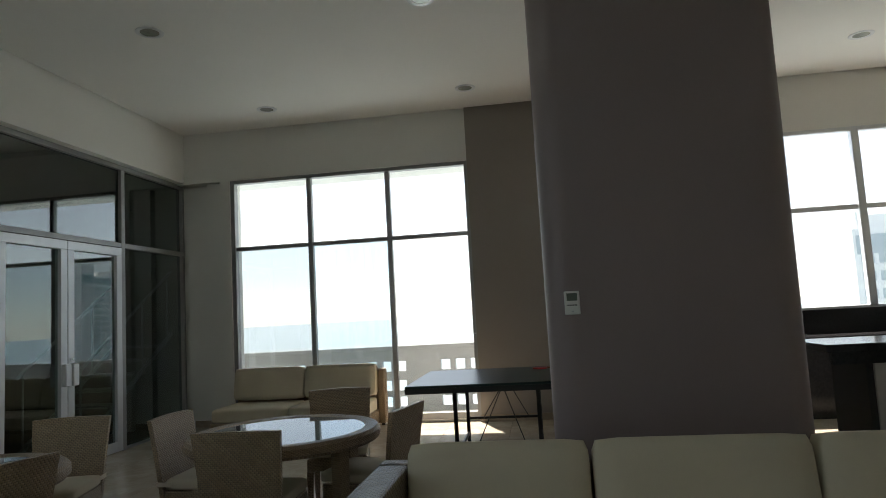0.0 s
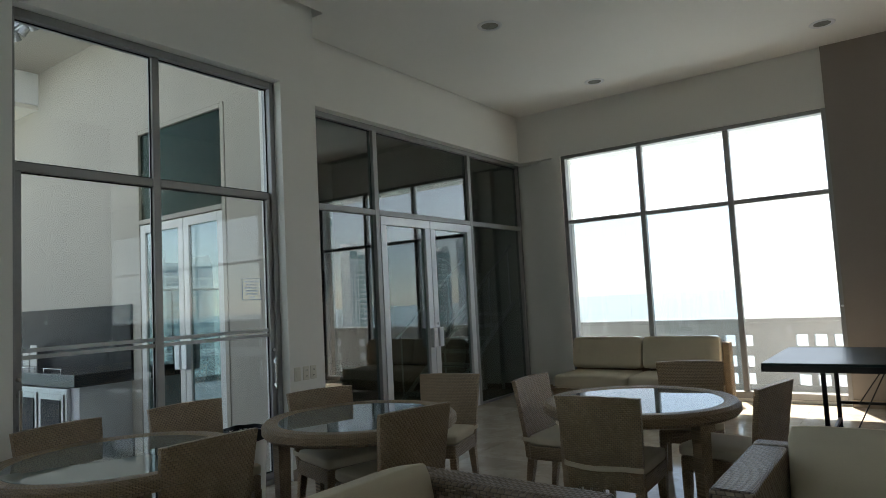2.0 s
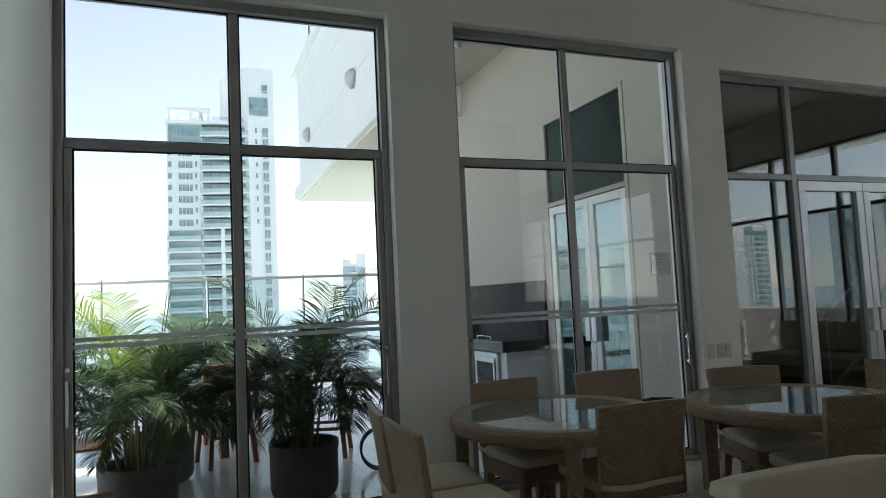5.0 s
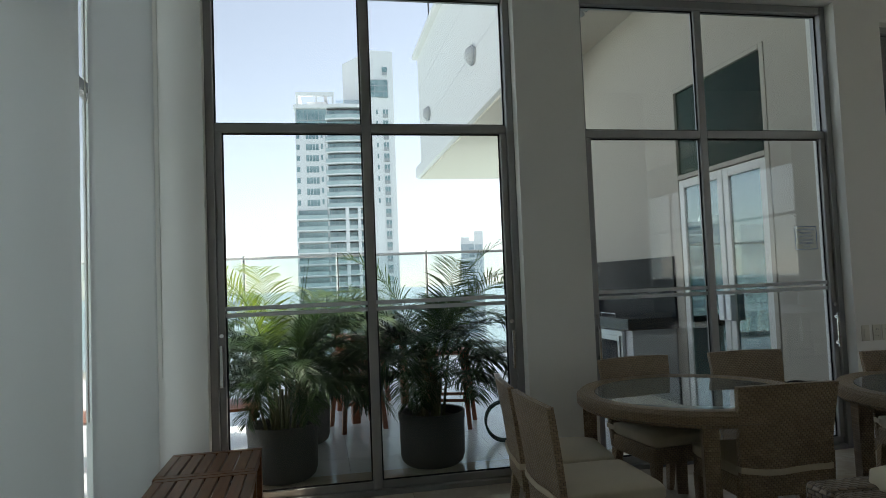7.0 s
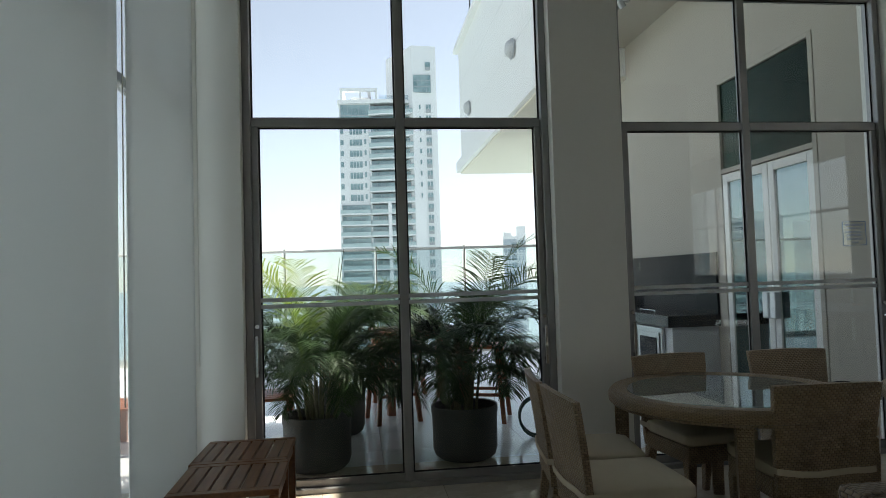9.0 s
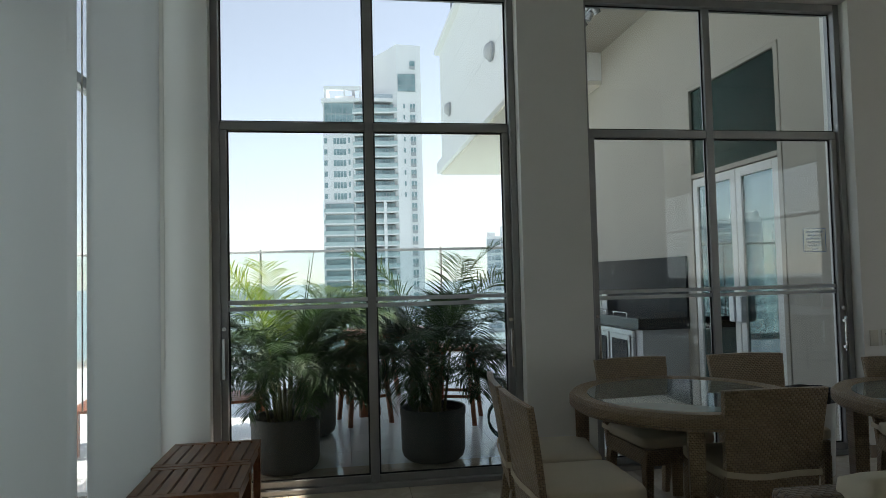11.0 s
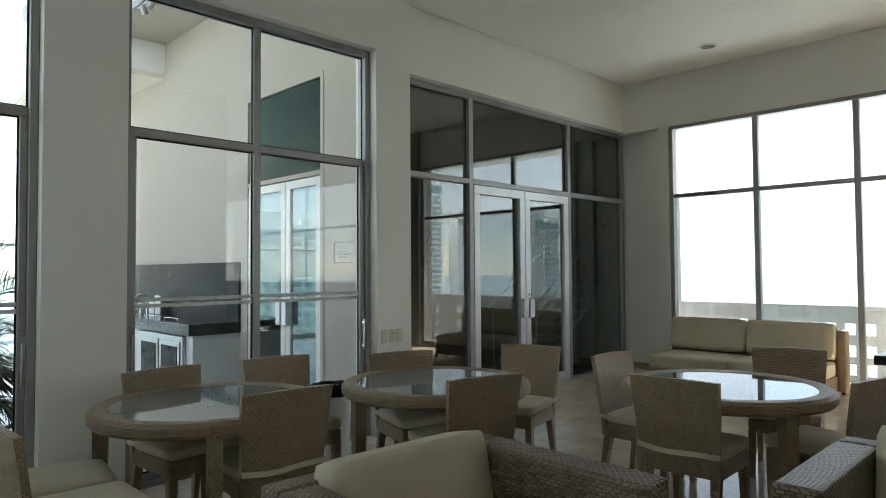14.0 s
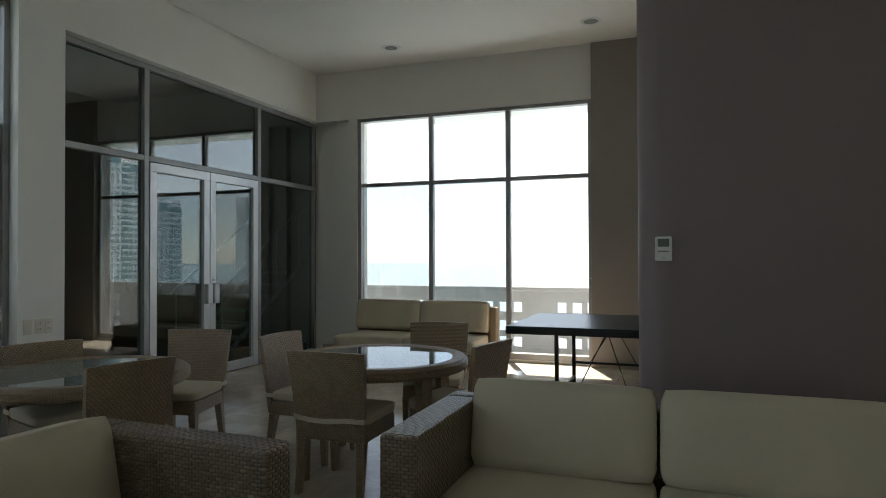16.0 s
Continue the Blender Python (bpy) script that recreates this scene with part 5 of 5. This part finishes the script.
def near_tower(x, y, turn, top, low, label, base=-34.0):
    """Concave tower: a lower block with windows, bowed balconies and a tall bright wing."""
    t = thing("apartment_tower", label, "apartment tower", "distant towers", pose(x, y, 0, 0, 0, turn))
    fh = 2.8
    part("wall", prism(bmesh.new(), ((-12.4, -6), (-4.5, -6), (-4.5, -4.2), (3.0, -3.0), (3.0, 12), (-12.4, 12)), base, low), M_TOWER, t)
    part("wing", prism(bmesh.new(), ((6.2, -8.0), (12.4, -7.0), (12.4, 14), (-0.3, 14), (-0.3, 3), (3.6, -3)), base, top), M_TOWER, t)
    part("roof", prism(bmesh.new(), ((-12.8, -6.4), (-4.8, -6.6), (-1.6, -7.2), (3.0, -7.0), (5.6, -6.2), (4.0, 6), (-12.8, 6)), low, low + 0.9), M_TOWER, t)
    bx("roof_room", (-9.6, -4.6, -1.0, 5.0, low + 0.9, low + 3.0), M_TOWER, t)
    for a in (-12.0, -7.2, -3.2):
        bx("roof_post", (a, a + 0.5, -5.9, -5.4, low + 0.9, low + 3.2), M_TOWER, t)
    bx("roof_beam", (-12.1, -2.6, -6.1, -5.2, low + 3.2, low + 4.1), M_TOWER, t)
    bx("roof_beam", (-12.1, -11.2, -5.2, 3.0, low + 3.2, low + 4.1), M_TOWER, t)
    bx("roof_beam", (-5.2, -4.4, -5.2, 3.0, low + 3.2, low + 4.1), M_TOWER, t)
    bx("roof_rail", (-2.2, 5.2, -6.5, -6.42, low + 0.9, low + 2.0), M_RAILGLASS, t)
    curve = [(-5.0, -6.6), (-2.2, -7.4), (1.0, -7.6), (4.2, -7.4), (6.15, -8.2), (6.15, -2.6), (3.0, 2.0), (-3.0, -2.6), (-5.0, -3.5)]
    front = curve[:5]
    glazing = ((-5.0, -5.9), (-2.2, -6.2), (1.0, -6.3), (4.2, -6.0), (5.9, -6.6), (5.9, -6.3), (4.2, -5.7), (1.0, -6.0), (-2.2, -5.9), (-5.0, -5.7))
    firsts = {}

    def again(key, make, at):
        if key in firsts:
            return repeat(firsts[key], at)
        firsts[key] = make()
        firsts[key].location = at
        return firsts[key]

    def strip(line, z0, z1, thick=0.06):
        bm = bmesh.new()
        for (ax, ay), (cx, cy) in zip(line, line[1:]):
            prism(bm, ((ax, ay), (cx, cy), (cx, cy + thick), (ax, ay + thick)), z0, z1)
        return bm

    def grid(x0, x1, yy, z0, z1, cols, rows=1):
        bm = bmesh.new()
        for k in range(cols + 1):
            u = x0 + (x1 - x0) * k / cols
            box(bm, u - 0.045, u + 0.045, yy - 0.1, yy, z0, z1)
        for k in range(rows + 1):
            v = z0 + (z1 - z0) * k / rows
            box(bm, x0, x1, yy - 0.09, yy, v - 0.06, v + 0.06)
        return bm

    def glazing_bars():
        bm = bmesh.new()
        for (ax, ay), (cx, cy) in zip(glazing[:4], glazing[1:5]):
            for k in range(3):
                u, v = ax + (cx - ax) * k / 3, ay + (cy - ay) * k / 3
                box(bm, u - 0.06, u + 0.06, v - 0.12, v, 0.34, 2.5)
        return bm

    i, z = 0, low - 0.3
    while z - fh > base:
        z -= fh
        at = (0, 0, z)
        again("slab", lambda: part("balcony", prism(bmesh.new(), curve, 0, 0.34), M_TOWER, t), at)
        again("rail", lambda: part("balcony_rail", strip(front, 0.35, 1.25), M_TOWERRAIL, t, "grey green glass balcony rail"), at)
        again("handrail", lambda: part("handrail", strip(front, 1.25, 1.36, 0.12), M_GRILLE, t), at)
        again("door", lambda: part("balcony_window", prism(bmesh.new(), glazing, 0.34, 2.5), M_TOWERGLASS, t), at)
        again("bars", lambda: part("window_bars", glazing_bars(), M_GRILLE, t), at)
        if i < 2:
            again("crown", lambda: bx("crown_window", (-12.0, -4.7, -6.15, -5.9, 0.1, 2.8), M_TOWERGLASS, t), at)
            again("crown bars", lambda: part("window_bars", grid(-12.0, -4.7, -6.15, 0.1, 2.8, 8), M_GRILLE, t), at)
        elif i < 9:
            again("win", lambda: bx("window", (-9.9, -6.7, -6.12, -5.9, 0.75, 2.45), M_TOWERGLASS, t), at)
            again("win bars", lambda: part("window_bars", grid(-9.9, -6.7, -6.12, 0.75, 2.45, 4), M_TOWER, t), at)
            again("slot", lambda: bx("side_window", (-12.2, -11.4, -6.1, -5.9, 1.0, 2.3), M_TOWERGLASS, t), at)
            again("slot two", lambda: bx("side_window", (-6.2, -5.7, -6.1, -5.9, 1.2, 2.5), M_TOWERGLASS, t), at)
        else:
            again("low slab", lambda: bx("balcony", (-12.5, -5.02, -7.3, -6.0, 0, 0.34), M_TOWER, t), at)
            again("low rail", lambda: bx("balcony_rail", (-12.4, -5.02, -7.3, -7.22, 0.35, 1.25), M_TOWERRAIL, t), at)
            again("low door", lambda: bx("balcony_window", (-12.0, -5.02, -6.3, -6.0, 0.35, 2.5), M_TOWERGLASS, t), at)
            again("low bars", lambda: part("window_bars", grid(-12.0, -5.02, -6.3, 0.35, 2.5, 6), M_GRILLE, t), at)
            again("post", lambda: bx("balcony_post", (-0.6, 0.3, -7.85, -7.2, 0.34, 2.8), M_TOWER, t), at)
            again("pier", lambda: bx("balcony_post", (2.4, 3.2, -7.75, -6.9, 0.34, 2.8), M_TOWER, t), at)
        again("edge post", lambda: bx("balcony_post", (-12.55, -12.1, -7.25, -6.0, 0.0, 2.8), M_TOWER, t), at) if i >= 9 else None
        again("wing window", lambda: bx("wing_window", (9.5, 10.8, -7.75, -7.3, 1.15, 2.3), M_TOWERGLASS, t), at)
        again("wing bar", lambda: bx("window_bars", (10.1, 10.2, -7.82, -7.3, 1.15, 2.3), M_TOWER, t), at)
        again("wing grille", lambda: bx("grille", (9.5, 10.8, -7.78, -7.3, 0.3, 1.1), M_GRILLE, t), at)
        if i < 9:
            again("slit", lambda: bx("slit_window", (7.8, 8.2, -8.0, -7.5, 1.1, 2.2), M_TOWERGLASS, t), at)
        i += 1
    bx("crown_window", (6.5, 10.9, -7.98, -7.2, top - 12.0, top - 7.6), M_TOWERGLASS, t)
    part("window_bars", grid(6.5, 10.9, -7.98, top - 12.0, top - 7.6, 4, 3), M_GRILLE, t)
    bx("wing_window", (9.6, 10.9, -7.72, -7.3, top - 5.4, top - 4.2), M_TOWERGLASS, t)
    bx("grille", (9.6, 10.9, -7.74, -7.3, top - 6.2, top - 5.45), M_GRILLE, t)
    return t


def tower(x, y, turn, w, d, top, floors, label, wing=True, base=-34.0, glaze=None):
    """White apartment tower: storeys of window bands and balconies, each its own piece."""
    t = thing("apartment_tower", label, "apartment tower", "distant towers", pose(x, y, 0, 0, 0, turn))
    glaze = glaze or M_TOWERGLASS
    h = top - base
    bx("wall", (-w / 2, w * 0.12, -d / 2, d / 2, base, top - h * 0.09), M_TOWER, t)
    wing_wall = bx("wing", (0, w * 0.40, 0, d * 0.8, base, top), M_TOWER, t)
    wing_wall.matrix_basis = pose(w * 0.12, -d / 2 - 1.5, 0, 0, 0, 38 if wing else 0)
    bx("roof", (-w / 2 + 1, -w * 0.1, -d / 2 + 1, d / 2 - 1, top - h * 0.09, top - h * 0.09 + 2.4), M_TOWER, t)
    fh = h / floors
    win = slab = small = side = rail = trim = None

    def again(first, name, dims, mat, at):
        if first is None:
            first = bx(name, dims, mat, t)
            first.location = at
            return first
        o = first.copy()
        scene.collection.objects.link(o)
        o.location = at
        return first

    for i in range(floors - 1):
        z = base + fh * (i + 0.5)
        if z > top - h * 0.09 - fh * 0.7:
            break
        for a in (-w * 0.44, -w * 0.28):
            win = again(win, "window", (0, w * 0.12, -d / 2 - 0.12, -d / 2 + 0.1, 0, fh * 0.55), glaze, (a, 0, z))
        slab = again(slab, "balcony", (-w * 0.12, w * 0.12, -d / 2 - 1.5, -d / 2, 0, fh * 0.22), M_TOWER, (0, 0, z - fh * 0.2))
        small = again(small, "balcony_window", (-w * 0.12, w * 0.115, -d / 2 - 0.12, -d / 2 + 0.1, 0, fh * 0.7), glaze, (0, 0, z))
        turned = wing_wall.matrix_basis
        for k, u in enumerate((0.10, 0.27)):
            q = turned @ Vector((w * u, 0, z))
            if side is None:
                side = bx("side_window", (-w * 0.028, w * 0.028, -0.15, 0.1, 0, fh * 0.5), glaze, t)
                pick = side
            else:
                pick = side.copy()
                scene.collection.objects.link(pick)
            pick.matrix_basis = turned @ Matrix.Translation((w * u, 0, z))
        rail = again(rail, "balcony_rail", (-w * 0.12, w * 0.12, -d / 2 - 1.56, -d / 2 - 1.5, 0, fh * 0.3), M_RAILGLASS, (0, 0, z + fh * 0.02))
        trim = again(trim, "floor_band", (-w * 0.50, -w * 0.12, -d / 2 - 0.25, -d / 2, 0, fh * 0.12), M_TOWER, (0, 0, z - fh * 0.2))
    bx("crown_window", (-w * 0.47, w * 0.10, -d / 2 - 0.3, -d / 2 + 0.1, top - h * 0.09 - fh * 1.5, top - h * 0.09 - fh * 0.4), glaze, t)
    crown = bx("crown_window", (w * 0.03, w * 0.36, -0.25, 0.1, top - fh * 3.2, top - fh * 1.8), glaze, t)
    crown.matrix_basis = wing_wall.matrix_basis.copy()
    bx("roof_frame", (-w * 0.46, -w * 0.40, -d / 2 + 1, d / 2 - 1, top - h * 0.09, top - h * 0.09 + 3.2), M_TOWER, t)
    return t


def at_bearing(deg, dist):
    return 0.7 - math.sin(radians(deg)) * dist, 0.6 + math.cos(radians(deg)) * dist


x, y = at_bearing(87.2, 171)
near_tower(x, y, 87.2, 60.3, 46.0, "white apartment tower with bowed glass railed balconies")
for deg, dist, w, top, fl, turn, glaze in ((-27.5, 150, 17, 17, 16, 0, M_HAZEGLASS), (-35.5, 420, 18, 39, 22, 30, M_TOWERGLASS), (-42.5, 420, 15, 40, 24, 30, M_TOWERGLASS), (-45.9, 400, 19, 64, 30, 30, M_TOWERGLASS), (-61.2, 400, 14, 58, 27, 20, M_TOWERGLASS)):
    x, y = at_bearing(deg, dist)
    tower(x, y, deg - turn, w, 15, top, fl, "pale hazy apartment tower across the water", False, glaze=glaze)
# shore buildings get the windows with haze in their colour
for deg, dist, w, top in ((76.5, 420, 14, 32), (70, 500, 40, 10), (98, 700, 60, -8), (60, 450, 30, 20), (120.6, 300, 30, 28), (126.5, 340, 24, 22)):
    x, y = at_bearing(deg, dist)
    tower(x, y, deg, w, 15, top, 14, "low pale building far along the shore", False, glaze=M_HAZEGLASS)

# ---- floor tiles, last ----


def tiles(owner, x0, x1, y0, y1, size, z0, z1, material, skip):
    """Separate slabs on one shared mesh, with narrow joints."""
    bm = bmesh.new()
    g = 0.0012
    box(bm, g, size - g, g, size - g, z0, z1)
    first = part("tile", bm, material, owner)
    k, x = 0, x0
    while x < x1 - 0.01:
        y = y0
        while y < y1 - 0.01:
            if not skip(x, y, size):
                o = first if k == 0 else first.copy()
                if k:
                    scene.collection.objects.link(o)
                o.location = (x, y, 0)
                k += 1
            y += size
        x += size


tiles(floor, -4.48, 1.5, -0.42, 9.7, 0.80, -0.02, 0.0, M_FLOOR, lambda x, y, s: False)
bm = bmesh.new()
box(bm, 1.919, XE, -0.42, 9.65, -0.02, -0.001)
part("border_slab", bm, M_FLOOR, floor)
tiles(terrace, -11.5, -4.2, -4.0, 4.6, 0.60, -0.03, -0.001, M_TERRACE, lambda x, y, s: x + s > -4.09 or y + s > 4.69)
